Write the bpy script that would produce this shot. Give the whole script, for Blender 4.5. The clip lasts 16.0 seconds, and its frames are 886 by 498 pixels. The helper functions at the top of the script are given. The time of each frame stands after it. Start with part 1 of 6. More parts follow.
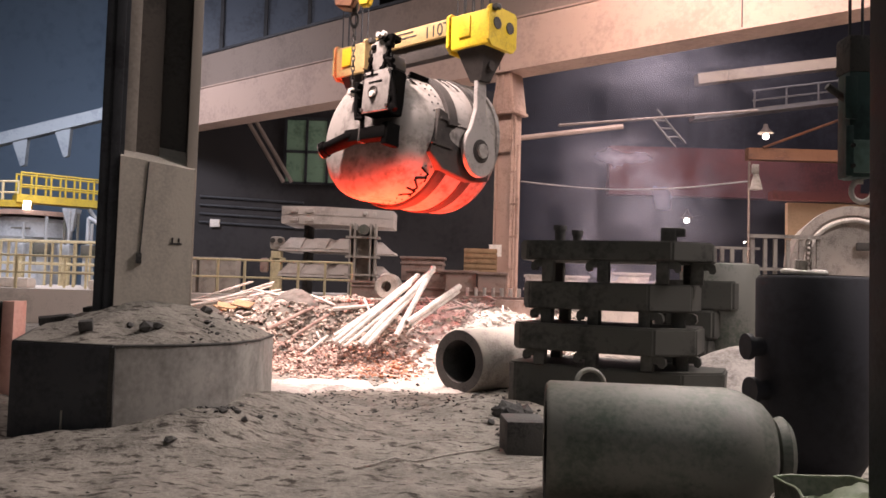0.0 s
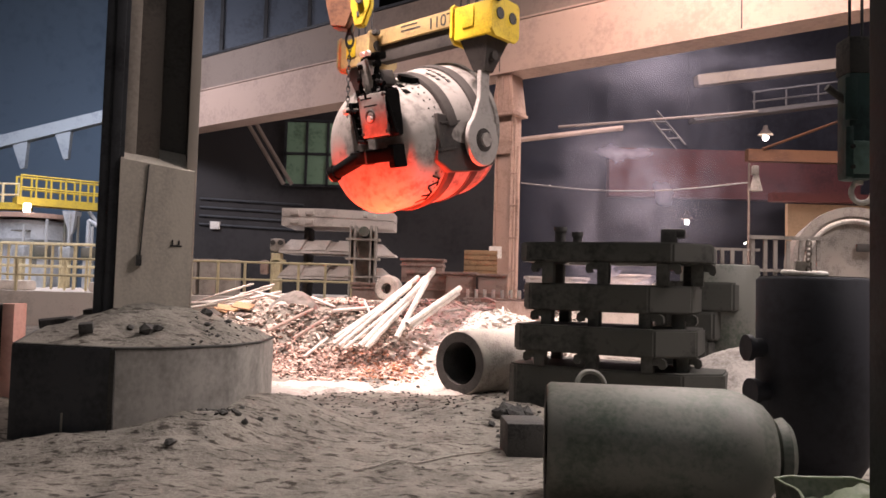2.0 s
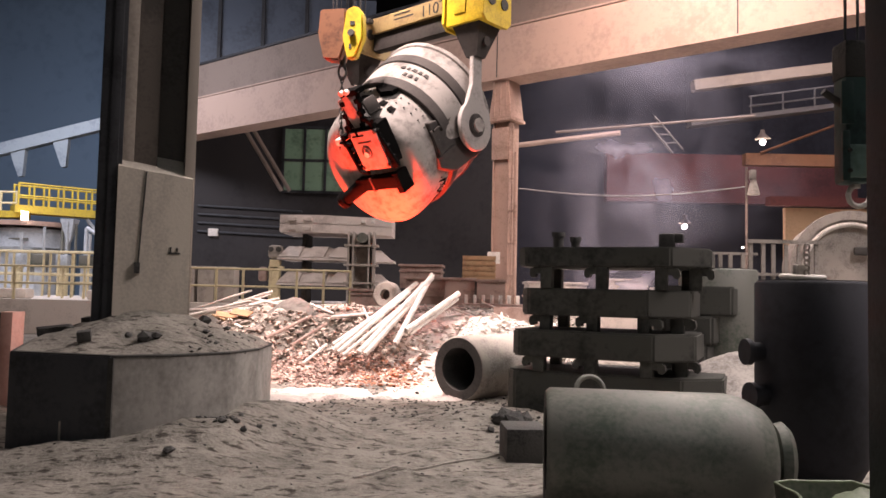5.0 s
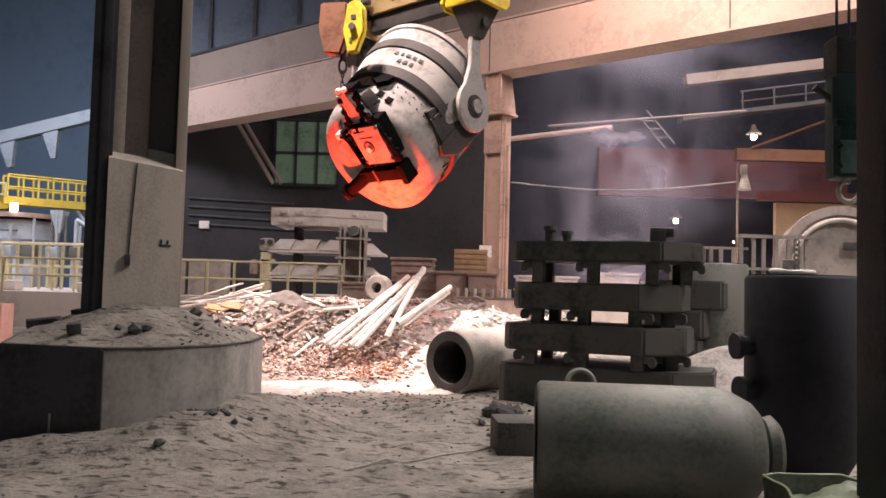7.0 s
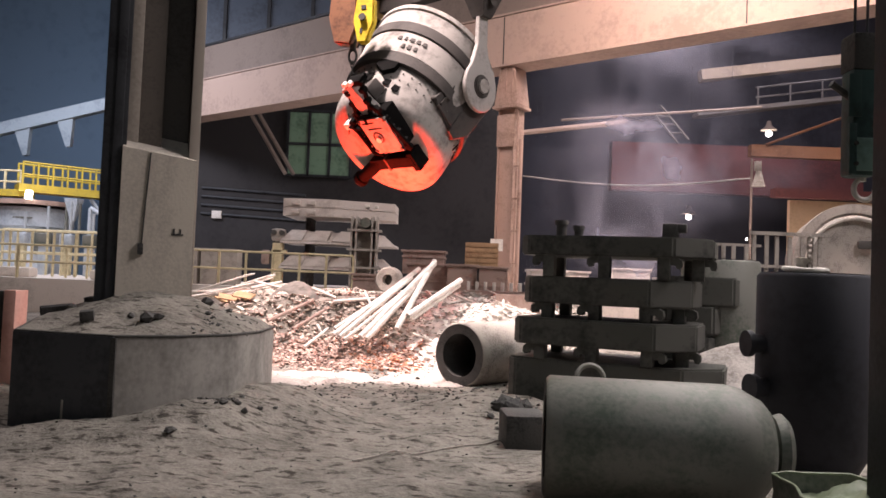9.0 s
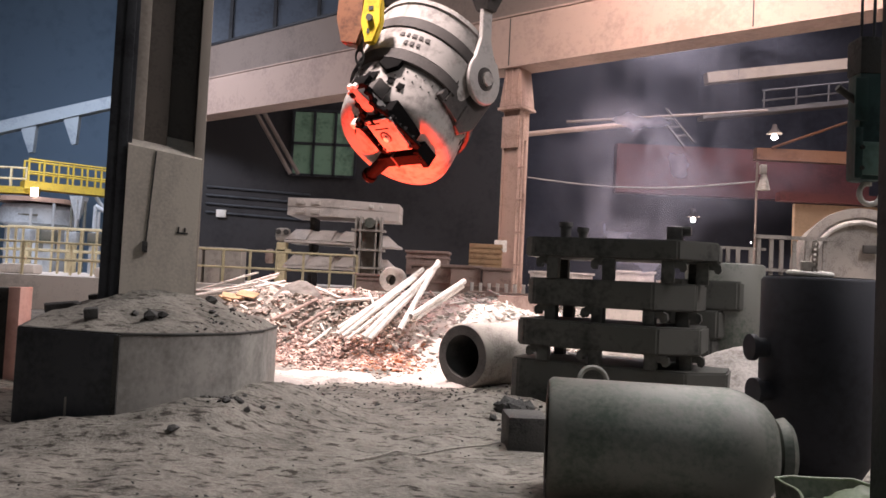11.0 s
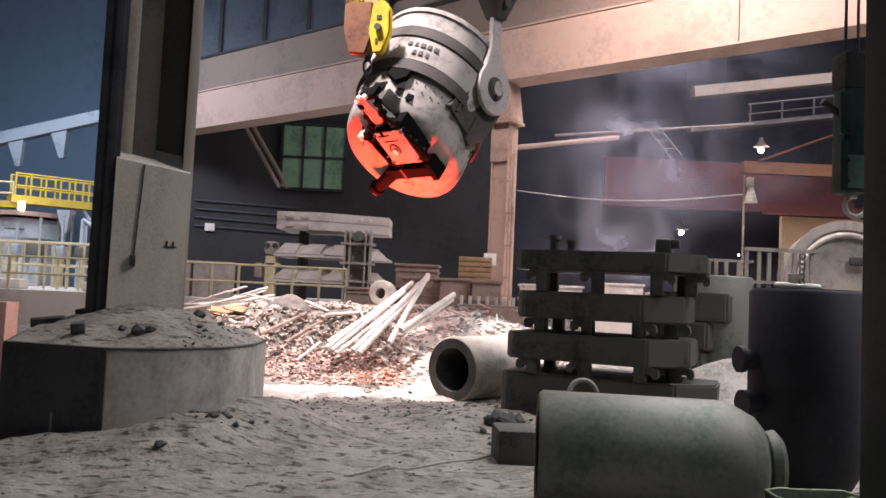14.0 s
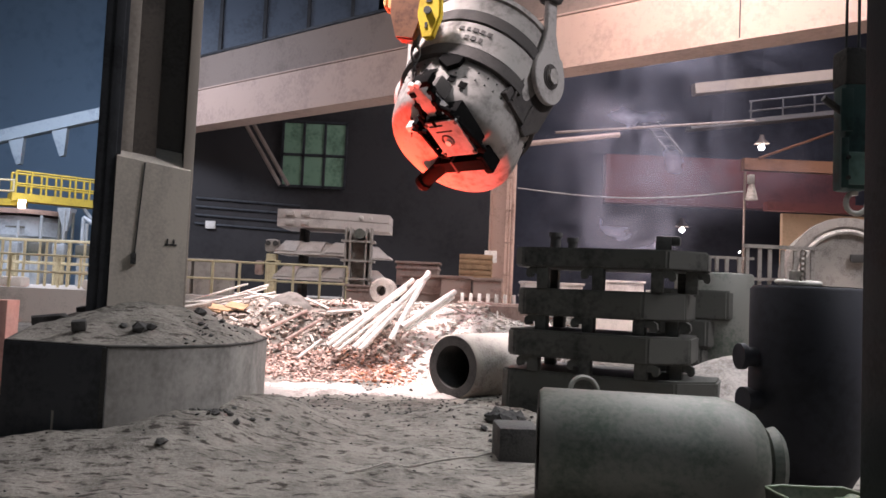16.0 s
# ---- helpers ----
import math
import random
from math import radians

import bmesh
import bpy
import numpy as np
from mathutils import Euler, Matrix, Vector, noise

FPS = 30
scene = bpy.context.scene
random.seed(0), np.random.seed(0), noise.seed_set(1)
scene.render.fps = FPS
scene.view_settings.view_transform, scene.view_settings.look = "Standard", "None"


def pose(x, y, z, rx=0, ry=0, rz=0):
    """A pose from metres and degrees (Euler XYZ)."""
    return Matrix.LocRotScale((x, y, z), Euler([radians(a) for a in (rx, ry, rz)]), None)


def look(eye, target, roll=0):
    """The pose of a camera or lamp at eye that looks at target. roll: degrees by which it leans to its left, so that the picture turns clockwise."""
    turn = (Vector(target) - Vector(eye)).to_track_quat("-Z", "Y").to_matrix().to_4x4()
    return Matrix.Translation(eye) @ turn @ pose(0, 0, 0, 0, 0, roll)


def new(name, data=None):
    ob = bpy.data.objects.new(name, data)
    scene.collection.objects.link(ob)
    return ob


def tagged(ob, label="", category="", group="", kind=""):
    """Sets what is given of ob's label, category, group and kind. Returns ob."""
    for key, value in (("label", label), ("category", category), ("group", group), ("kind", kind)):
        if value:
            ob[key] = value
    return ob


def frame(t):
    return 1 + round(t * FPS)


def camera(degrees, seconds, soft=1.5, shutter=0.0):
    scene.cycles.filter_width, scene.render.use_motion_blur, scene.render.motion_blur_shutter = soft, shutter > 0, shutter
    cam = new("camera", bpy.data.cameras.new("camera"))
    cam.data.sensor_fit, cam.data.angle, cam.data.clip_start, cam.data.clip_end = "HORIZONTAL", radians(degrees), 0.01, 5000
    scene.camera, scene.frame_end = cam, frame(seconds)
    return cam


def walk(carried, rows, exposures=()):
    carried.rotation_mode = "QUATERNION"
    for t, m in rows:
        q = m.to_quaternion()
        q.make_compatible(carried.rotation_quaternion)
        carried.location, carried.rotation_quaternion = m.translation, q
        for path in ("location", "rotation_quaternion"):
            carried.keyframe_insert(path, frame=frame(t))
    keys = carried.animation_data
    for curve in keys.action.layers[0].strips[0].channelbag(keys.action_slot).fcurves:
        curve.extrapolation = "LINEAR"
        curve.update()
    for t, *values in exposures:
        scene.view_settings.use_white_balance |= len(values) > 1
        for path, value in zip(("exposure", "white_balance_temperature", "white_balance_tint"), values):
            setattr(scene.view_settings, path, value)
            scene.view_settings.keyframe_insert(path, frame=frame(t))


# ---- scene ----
cam = camera(60.5, 16.0, soft=1.6)
EYE = (0.0, 0.0, 1.6)
# seconds, yaw, pitch, roll of the hand-held camera, which stays in its place
PATH = [
    (0, 0.000, 2.700, -1.700),
    (0.5, 0.079, 2.637, -1.716),
    (1, 0.015, 2.735, -1.591),
    (1.5, 0.070, 2.873, -1.527),
    (2, 0.015, 2.834, -1.598),
    (2.5, -0.133, 3.097, -1.538),
    (3, -0.041, 3.415, -1.551),
    (3.5, -0.144, 3.833, -1.535),
    (4, 0.025, 3.666, -1.245),
    (6.5, -0.495, 2.951, -1.538),
    (7, -0.728, 2.791, -1.482),
    (7.5, -0.287, 2.422, -1.861),
    (8, -0.058, 2.441, -1.976),
    (8.5, -0.010, 2.136, -2.189),
    (9, 0.075, 2.229, -2.300),
    (11.5, 0.490, 2.270, -2.992),
    (12, 0.800, 2.194, -2.939),
    (12.5, 0.717, 2.094, -2.963),
    (13, 0.396, 2.172, -2.998),
    (13.5, -0.074, 2.950, -2.542),
    (14, -0.434, 3.308, -2.630),
    (14.5, -0.329, 3.266, -2.727),
    (15, -0.371, 3.325, -2.721),
    (15.5, -0.475, 3.289, -2.649),
    (16, -0.386, 3.112, -2.563),
]
# white balance drifts cooler, standing in for the fading red of the glow
BALANCE = [(0, 0.03, 7000, 23), (4, 0.03, 7000, 23), (9, 0.03, 6700, 20), (12, 0.03, 6400, 17), (16, 0.06, 6150, 16)]
walk(cam, [(t, pose(*EYE, 90 + p, r, y)) for t, y, p, r in PATH], BALANCE)

# ---- world and large lights ----
world = bpy.data.worlds.new("world")
scene.world = world
world.use_nodes = True
world.node_tree.nodes["Background"].inputs[0].default_value = (0.25, 0.32, 0.45, 1)
world.node_tree.nodes["Background"].inputs[1].default_value = 0.05


def area_lamp(name, eye, target, size, watts, colour):
    data = bpy.data.lights.new(name, "AREA")
    data.shape, data.size, data.size_y = "RECTANGLE", size[0], size[1]
    data.energy, data.color = watts, colour
    ob = new(name, data)
    ob.matrix_world = look(eye, target)
    return ob


def spot_lamp(name, eye, target, watts, colour, angle, size=0.5, blend=0.6):
    data = bpy.data.lights.new(name, "SPOT")
    data.energy, data.color = watts, colour
    data.spot_size, data.spot_blend, data.shadow_soft_size = radians(angle), blend, size
    ob = new(name, data)
    ob.matrix_world = look(eye, target)
    return ob


# overhead lamps, all unseen and assumed; behind, side and bay only brighten
spot_lamp("hall_lamp_pit", (-5.0, 13.0, 16.5), (-0.5, 15.6, 0), 28000, (1.0, 0.86, 0.8), 32, 0.6, 0.22)
area_lamp("hall_lamp_near", (5.0, 10.5, 16.5), (2.2, 8.2, 0), (5, 3), 225, (0.97, 1.0, 0.95)).data.spread = radians(64)
area_lamp("fill_behind", (3.0, -5.0, 14.5), (3.0, 8.0, 0), (5, 3), 50, (0.86, 0.97, 0.98)).data.spread = radians(62)
area_lamp("hall_lamp_platform", (-7.0, 13.5, 18.0), (-5.5, 26, 2), (8, 3), 1300, (1.0, 0.92, 0.87))
area_lamp("hall_lamp_left", (-18.5, 29.0, 14.5), (-18.5, 36, 2), (8, 4), 2300, (0.8, 0.88, 1.0))
area_lamp("hall_lamp_right", (14.0, 31.0, 17.0), (13, 42, 2), (14, 5), 1900, (0.95, 0.93, 1.0))
area_lamp("hall_lamp_far", (10.0, 24.0, 16.5), (10, 21, 0), (8, 3), 3000, (1.0, 0.94, 0.88))
area_lamp("fill_side", (12.5, 8.0, 14.5), (3.2, 9.5, 0), (4, 3), 1700, (1.0, 0.96, 0.94))
# added pinkish lamp that brightens the right part of the girder
area_lamp("fill_bay", (4.5, 15.0, 17.5), (8.0, 21.5, 9.8), (4, 2), 820, (1.0, 0.8, 0.71)).data.spread = radians(75)
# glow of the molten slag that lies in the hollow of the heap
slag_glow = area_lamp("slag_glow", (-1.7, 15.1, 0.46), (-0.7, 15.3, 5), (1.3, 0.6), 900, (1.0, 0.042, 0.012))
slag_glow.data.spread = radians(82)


# ---- materials ----
def mat(name, colour, second=None, rough=0.7, metal=0.0, scale=6.0, detail=40.0, bump=0.15, mix=0.5, island=0.0, streak=1.0):
    m = bpy.data.materials.new(name)
    m.use_nodes = True
    nt = m.node_tree
    b = nt.nodes["Principled BSDF"]
    b.inputs["Roughness"].default_value = rough
    b.inputs["Metallic"].default_value = metal
    second = second or tuple(c * 0.55 for c in colour)
    geo = nt.nodes.new("ShaderNodeTexCoord")
    big = nt.nodes.new("ShaderNodeTexNoise")
    big.inputs["Scale"].default_value, big.inputs["Detail"].default_value = scale, 6
    big.inputs["Roughness"].default_value = 0.65
    fine = nt.nodes.new("ShaderNodeTexNoise")
    fine.inputs["Scale"].default_value, fine.inputs["Detail"].default_value = detail, 5
    stretch = nt.nodes.new("ShaderNodeMapping")
    stretch.inputs["Scale"].default_value = (1, 1, streak)
    nt.links.new(geo.outputs["Object"], stretch.inputs["Vector"])
    nt.links.new(stretch.outputs["Vector"], big.inputs["Vector"])
    nt.links.new(geo.outputs["Object"], fine.inputs["Vector"])
    add = nt.nodes.new("ShaderNodeMath")
    add.operation = "MULTIPLY_ADD"
    add.inputs[1].default_value = 0.4
    nt.links.new(fine.outputs["Fac"], add.inputs[0])
    nt.links.new(big.outputs["Fac"], add.inputs[2])
    ramp = nt.nodes.new("ShaderNodeValToRGB")
    ramp.color_ramp.elements[0].position = 0.52
    ramp.color_ramp.elements[0].color = (*second, 1)
    ramp.color_ramp.elements[1].position = 0.52 + 0.3 * mix + 0.05
    ramp.color_ramp.elements[1].color = (*colour, 1)
    nt.links.new(add.outputs[0], ramp.inputs["Fac"])
    out = ramp.outputs["Color"]
    if island:
        info = nt.nodes.new("ShaderNodeNewGeometry")
        hsv = nt.nodes.new("ShaderNodeHueSaturation")
        rng = nt.nodes.new("ShaderNodeMapRange")
        rng.inputs["To Min"].default_value, rng.inputs["To Max"].default_value = 1 - island, 1 + island
        nt.links.new(info.outputs["Random Per Island"], rng.inputs["Value"])
        nt.links.new(rng.outputs["Result"], hsv.inputs["Value"])
        nt.links.new(out, hsv.inputs["Color"])
        out = hsv.outputs["Color"]
    nt.links.new(out, b.inputs["Base Color"])
    if bump:
        bp = nt.nodes.new("ShaderNodeBump")
        bp.inputs["Strength"].default_value, bp.inputs["Distance"].default_value = bump, 0.05
        nt.links.new(add.outputs[0], bp.inputs["Height"])
        nt.links.new(bp.outputs["Normal"], b.inputs["Normal"])
    return m


def glow(name, colour, strength):
    m = bpy.data.materials.new(name)
    m.use_nodes = True
    nt = m.node_tree
    nt.nodes.clear()
    e, o = nt.nodes.new("ShaderNodeEmission"), nt.nodes.new("ShaderNodeOutputMaterial")
    e.inputs[0].default_value, e.inputs[1].default_value = (*colour, 1), strength
    nt.links.new(e.outputs[0], o.inputs[0])
    return m


def sand_material():
    m = mat("dusty_sand", (0.275, 0.25, 0.218), (0.14, 0.127, 0.11), 0.95, scale=1.8, detail=22, bump=0.9, mix=0.7)
    nt = m.node_tree
    b = nt.nodes["Principled BSDF"]
    base = b.inputs["Base Color"].links[0].from_socket
    geo = [n for n in nt.nodes if n.bl_idname == "ShaderNodeTexCoord"][0]
    mp = nt.nodes.new("ShaderNodeMapping")
    mp.inputs["Scale"].default_value = (0.55, 1.3, 1.0)
    nz = nt.nodes.new("ShaderNodeTexNoise")
    nz.inputs["Scale"].default_value, nz.inputs["Detail"].default_value, nz.inputs["Roughness"].default_value = 10.0, 4, 0.62
    # dark dashes in the colour stand for low-light shadows on the sand
    rp = nt.nodes.new("ShaderNodeValToRGB")
    rp.color_ramp.elements[0].position, rp.color_ramp.elements[0].color = 0.36, (0.2, 0.18, 0.165, 1)
    rp.color_ramp.elements[1].position, rp.color_ramp.elements[1].color = 0.47, (1, 1, 1, 1)
    mx = nt.nodes.new("ShaderNodeMixRGB")
    mx.blend_type = "MULTIPLY"
    mx.inputs[0].default_value = 1.0
    nt.links.new(geo.outputs["Object"], mp.inputs[0])
    nt.links.new(mp.outputs[0], nz.inputs["Vector"])
    nt.links.new(nz.outputs["Fac"], rp.inputs[0])
    nt.links.new(base, mx.inputs[1])
    nt.links.new(rp.outputs[0], mx.inputs[2])
    nt.links.new(mx.outputs[0], b.inputs["Base Color"])
    return m


SAND = sand_material()
CONCRETE = mat("stained_concrete", (0.36, 0.338, 0.31), (0.2, 0.188, 0.172), 0.85, scale=3.0, detail=18, bump=0.08, streak=0.45, mix=0.8)
# casing concrete made paler in place of the front light on it
CASING = mat("pale_casing_concrete", (0.6, 0.54, 0.46), (0.45, 0.405, 0.35), 0.9, scale=1.6, detail=30, bump=0.1, streak=0.4)
PALE_CONCRETE = mat("pale_concrete", (0.78, 0.71, 0.65), (0.55, 0.5, 0.45), 0.9, scale=0.8, detail=20, bump=0.1)
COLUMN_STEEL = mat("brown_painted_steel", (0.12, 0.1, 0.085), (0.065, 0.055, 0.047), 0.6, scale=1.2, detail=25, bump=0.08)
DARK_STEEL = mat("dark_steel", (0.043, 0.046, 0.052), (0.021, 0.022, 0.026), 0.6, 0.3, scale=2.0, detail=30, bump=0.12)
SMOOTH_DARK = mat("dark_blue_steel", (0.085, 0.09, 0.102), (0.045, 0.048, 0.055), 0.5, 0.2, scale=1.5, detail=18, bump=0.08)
CAST_IRON = mat("dusty_cast_iron", (0.19, 0.187, 0.165), (0.078, 0.102, 0.076), 0.55, 0.15, scale=1.2, detail=26, bump=0.08)
DUSTY_IRON = mat("dust_coated_iron", (0.42, 0.38, 0.34), (0.22, 0.2, 0.18), 0.85, scale=2.5, detail=40, bump=0.2)
PLATE_PALE = mat("pale_dusty_casting", (0.62, 0.56, 0.52), (0.42, 0.37, 0.34), 0.85, scale=1.4, detail=24, bump=0.12)
BLACK_IRON = mat("black_iron", (0.07, 0.067, 0.063), (0.025, 0.024, 0.024), 0.75, 0.1, scale=2.5, detail=40, bump=0.2)
# beige paint with the pink of the slag glow put into it
GIRDER = mat("glow_warmed_beige", (0.48, 0.345, 0.285), (0.38, 0.27, 0.225), 0.65, scale=0.5, detail=8, bump=0.03)
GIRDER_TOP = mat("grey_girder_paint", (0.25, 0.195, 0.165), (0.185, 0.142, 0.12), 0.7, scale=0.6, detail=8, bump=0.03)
RUST_PAINT = mat("rusty_column_paint", (0.46, 0.31, 0.25), (0.28, 0.18, 0.14), 0.7, scale=1.0, detail=14, bump=0.06)
WALL = mat("dark_hall_cladding", (0.028, 0.0255, 0.027), (0.015, 0.0135, 0.0145), 0.8, scale=0.3, detail=4, bump=0.05)
# blue light and haze of the left bay painted into the wall
BLUE_WALL = mat("blue_hazed_cladding", (0.16, 0.25, 0.36), (0.11, 0.175, 0.25), 0.85, scale=0.06, detail=1.5, bump=0.02)
YELLOW = mat("yellow_paint", (0.78, 0.56, 0.03), (0.55, 0.36, 0.02), 0.5, scale=2.0, detail=20, bump=0.05)
OLD_YELLOW = mat("worn_yellow_paint", (0.7, 0.61, 0.38), (0.48, 0.4, 0.25), 0.7, scale=3.0, detail=20, bump=0.05)
SHELL = mat("ladle_shell_steel", (0.31, 0.288, 0.27), (0.135, 0.124, 0.116), 0.9, 0.0, scale=1.9, detail=9, bump=0.15, mix=0.55)
SHELL_DARK = mat("ladle_belt_steel", (0.042, 0.036, 0.033), (0.022, 0.02, 0.019), 0.85, 0.0, scale=2, detail=14, bump=0.15)
RUBBLE = mat("scrap_rubble", (0.48, 0.41, 0.36), (0.2, 0.165, 0.14), 0.9, scale=3, detail=20, bump=0.3, island=0.55)
SLAG_RED = mat("red_slag_rubble", (0.5, 0.365, 0.315), (0.24, 0.15, 0.125), 0.9, scale=3, detail=20, bump=0.3, island=0.6)
GREY_SLAG = mat("grey_slag_crust", (0.22, 0.205, 0.185), (0.1, 0.09, 0.08), 0.95, scale=2.2, detail=12, bump=0.6, mix=0.8)
SOOT = mat("soot_black", (0.005, 0.0048, 0.0048), (0.003, 0.003, 0.003), 0.85, scale=3, detail=20, bump=0.1)
SOOT.node_tree.nodes["Principled BSDF"].inputs["Specular IOR Level"].default_value = 0.03
PALE_STEEL = mat("dusty_pale_steel", (0.74, 0.7, 0.65), (0.46, 0.42, 0.385), 0.7, scale=2, detail=20, bump=0.1)
SLAB_IRON = mat("dusty_black_slab_iron", (0.1, 0.1, 0.09), (0.03, 0.031, 0.029), 0.6, 0.1, scale=1.6, detail=16, bump=0.1)
SMOOTH_BLACK = mat("smooth_black_iron", (0.031, 0.032, 0.042), (0.02, 0.021, 0.027), 0.7, 0.1, scale=1.5, detail=12, bump=0.05)
FADED = mat("faded_yellow_paint", (0.5, 0.36, 0.16), (0.36, 0.25, 0.12), 0.65, scale=2.0, detail=16, bump=0.05)
# salmon paint lightened in place of lamp light on the post
SALMON = mat("salmon_red_paint", (0.86, 0.5, 0.42), (0.74, 0.38, 0.31), 0.7, scale=2, detail=18, bump=0.05)
RED_RUST = mat("rust_red_iron", (0.38, 0.28, 0.24), (0.23, 0.15, 0.13), 0.85, scale=2.5, detail=24, bump=0.2)
WOOD = mat("tan_wood", (0.42, 0.27, 0.15), (0.26, 0.16, 0.09), 0.8, scale=3, detail=30, bump=0.15)
PALE_GREEN = mat("pale_green_plastic", (0.22, 0.26, 0.17), (0.13, 0.16, 0.1), 0.5, scale=4, detail=25, bump=0.2)
DARK_GREEN = mat("dark_green_paint", (0.03, 0.07, 0.065), (0.015, 0.035, 0.035), 0.5, scale=3, detail=25, bump=0.1)
HOOK_STEEL = mat("grey_hook_steel", (0.32, 0.3, 0.285), (0.2, 0.185, 0.175), 0.75, 0.0, scale=2, detail=20, bump=0.1)
PALE_BLUE = mat("pale_blue_paint", (0.5, 0.55, 0.6), (0.32, 0.37, 0.42), 0.6, scale=1.0, detail=10, bump=0.05)
# beam steel tinted blue for the haze in front of it
BEAM_BLUE = mat("blue_hazed_steel", (0.3, 0.36, 0.41), (0.2, 0.25, 0.3), 0.65, scale=0.7, detail=9, bump=0.04)
GREEN_PANE = mat("dirty_green_glass", (0.21, 0.34, 0.24), (0.12, 0.2, 0.14), 0.25, scale=0.8, detail=6, bump=0.02)
# the haze before the far wall is part of this colour
HAZE_WALL = mat("haze_tinted_cladding", (0.05, 0.051, 0.068), (0.034, 0.034, 0.046), 0.85, scale=0.15, detail=3, bump=0.02)
# red of the slag glow put into the colour of a dark beam
RED_GLOW_TINT = mat("red_glow_tint", (0.15, 0.045, 0.045), (0.1, 0.034, 0.036), 0.7, scale=0.5, detail=8, bump=0.03)
ORANGE_BEAM = mat("rust_orange_paint", (0.3, 0.14, 0.075), (0.2, 0.095, 0.055), 0.7, scale=1, detail=12, bump=0.05)
# ochre holds the orange light that falls on the far wall
LIT_OCHRE = mat("lit_ochre", (0.7, 0.5, 0.33), (0.58, 0.4, 0.26), 0.75, scale=0.8, detail=10, bump=0.03)
# yellow muted in colour as though seen through the haze of the bay
GANTRY_YELLOW = mat("hazed_gantry_yellow", (0.56, 0.42, 0.05), (0.4, 0.3, 0.05), 0.6, scale=2.0, detail=16, bump=0.05)
DIM_STEEL = mat("dim_grey_steel", (0.15, 0.14, 0.14), (0.1, 0.094, 0.094), 0.7, scale=1.0, detail=10, bump=0.03)
# dust whitened with the flood light that falls on it
LIT_DUST = mat("white_lit_dust", (0.56, 0.5, 0.465), (0.3, 0.26, 0.235), 0.95, scale=3.4, detail=26, bump=0.5, mix=0.6)
# orange rubble colour stands for the reddish glow on the dust there
RED_LIT_RUBBLE = mat("red_lit_slag", (0.5, 0.22, 0.13), (0.26, 0.11, 0.07), 0.9, scale=3, detail=20, bump=0.3, island=0.5)
BROWN_PAINT = mat("brown_oily_paint", (0.24, 0.11, 0.06), (0.12, 0.055, 0.035), 0.45, scale=2.5, detail=18, bump=0.06)
# lighter green for the lit lower part of the hook block
LIT_GREEN = mat("lit_grey_green", (0.16, 0.26, 0.23), (0.09, 0.15, 0.13), 0.4, scale=3, detail=20, bump=0.05)
# flange edges: dust and the light on them share one pale beige
FLANGE_LIT_DUST = mat("lit_dusty_beige", (0.4, 0.35, 0.3), (0.28, 0.245, 0.21), 0.8, scale=1.2, detail=24, bump=0.05, streak=0.2)
BAND_BLUE = mat("dim_blue_glazing", (0.075, 0.1, 0.14), (0.045, 0.06, 0.085), 0.5, scale=0.5, detail=5, bump=0.02)
FADED_TAN = mat("faded_tan_paint", (0.21, 0.16, 0.12), (0.15, 0.112, 0.085), 0.7, scale=0.6, detail=8, bump=0.03)
HOT = glow("molten_slag", (1.0, 0.2, 0.045), 0.8)
LAMP_GLOW = glow("lamp_glow", (1.0, 0.97, 0.9), 30.0)


# ---- mesh helpers ----
def add_box(bm, centre, size, m=None, bevel=0.0):
    made = bmesh.ops.create_cube(bm, size=1.0)["verts"]
    bmesh.ops.scale(bm, vec=size, verts=made)
    if bevel:
        edges = list({e for v in made for e in v.link_edges})
        made = bmesh.ops.bevel(bm, geom=edges, offset=bevel, segments=2, affect="EDGES", profile=0.6)["verts"]
        made = list(set(made))
    bmesh.ops.transform(bm, matrix=Matrix.Translation(centre) @ (m or Matrix()), verts=made)
    return made


def add_tube(bm, a, b, r, segments=10, r2=None):
    a, b = Vector(a), Vector(b)
    d = b - a
    made = bmesh.ops.create_cone(bm, cap_ends=True, segments=segments, radius1=r, radius2=r if r2 is None else r2, depth=d.length)["verts"]
    bmesh.ops.transform(bm, matrix=Matrix.Translation((a + b) / 2) @ d.to_track_quat("Z", "Y").to_matrix().to_4x4(), verts=made)
    return made


def add_lathe(bm, profile, segments=48, m=None):
    """Turns (radius, z) pairs round the z axis; a radius of 0 closes the end."""
    rings = []
    for r, z in profile:
        if r <= 1e-6:
            rings.append([bm.verts.new((0, 0, z))])
        else:
            rings.append([bm.verts.new((r * math.cos(2 * math.pi * i / segments), r * math.sin(2 * math.pi * i / segments), z)) for i in range(segments)])
    for p, q in zip(rings, rings[1:]):
        for i in range(segments):
            j = (i + 1) % segments
            if len(p) == 1 and len(q) == 1:
                continue
            if len(p) == 1:
                bm.faces.new((p[0], q[j], q[i]))
            elif len(q) == 1:
                bm.faces.new((p[i], p[j], q[0]))
            else:
                bm.faces.new((p[i], p[j], q[j], q[i]))
    if m:
        bmesh.ops.transform(bm, matrix=m, verts=[v for ring in rings for v in ring])


def add_prism(bm, outline, z0, z1, m=None):
    low = [bm.verts.new((x, y, z0)) for x, y in outline]
    high = [bm.verts.new((x, y, z1)) for x, y in outline]
    n = len(outline)
    bm.faces.new(low[::-1])
    bm.faces.new(high)
    for i in range(n):
        bm.faces.new((low[i], low[(i + 1) % n], high[(i + 1) % n], high[i]))
    if m:
        bmesh.ops.transform(bm, matrix=m, verts=low + high)


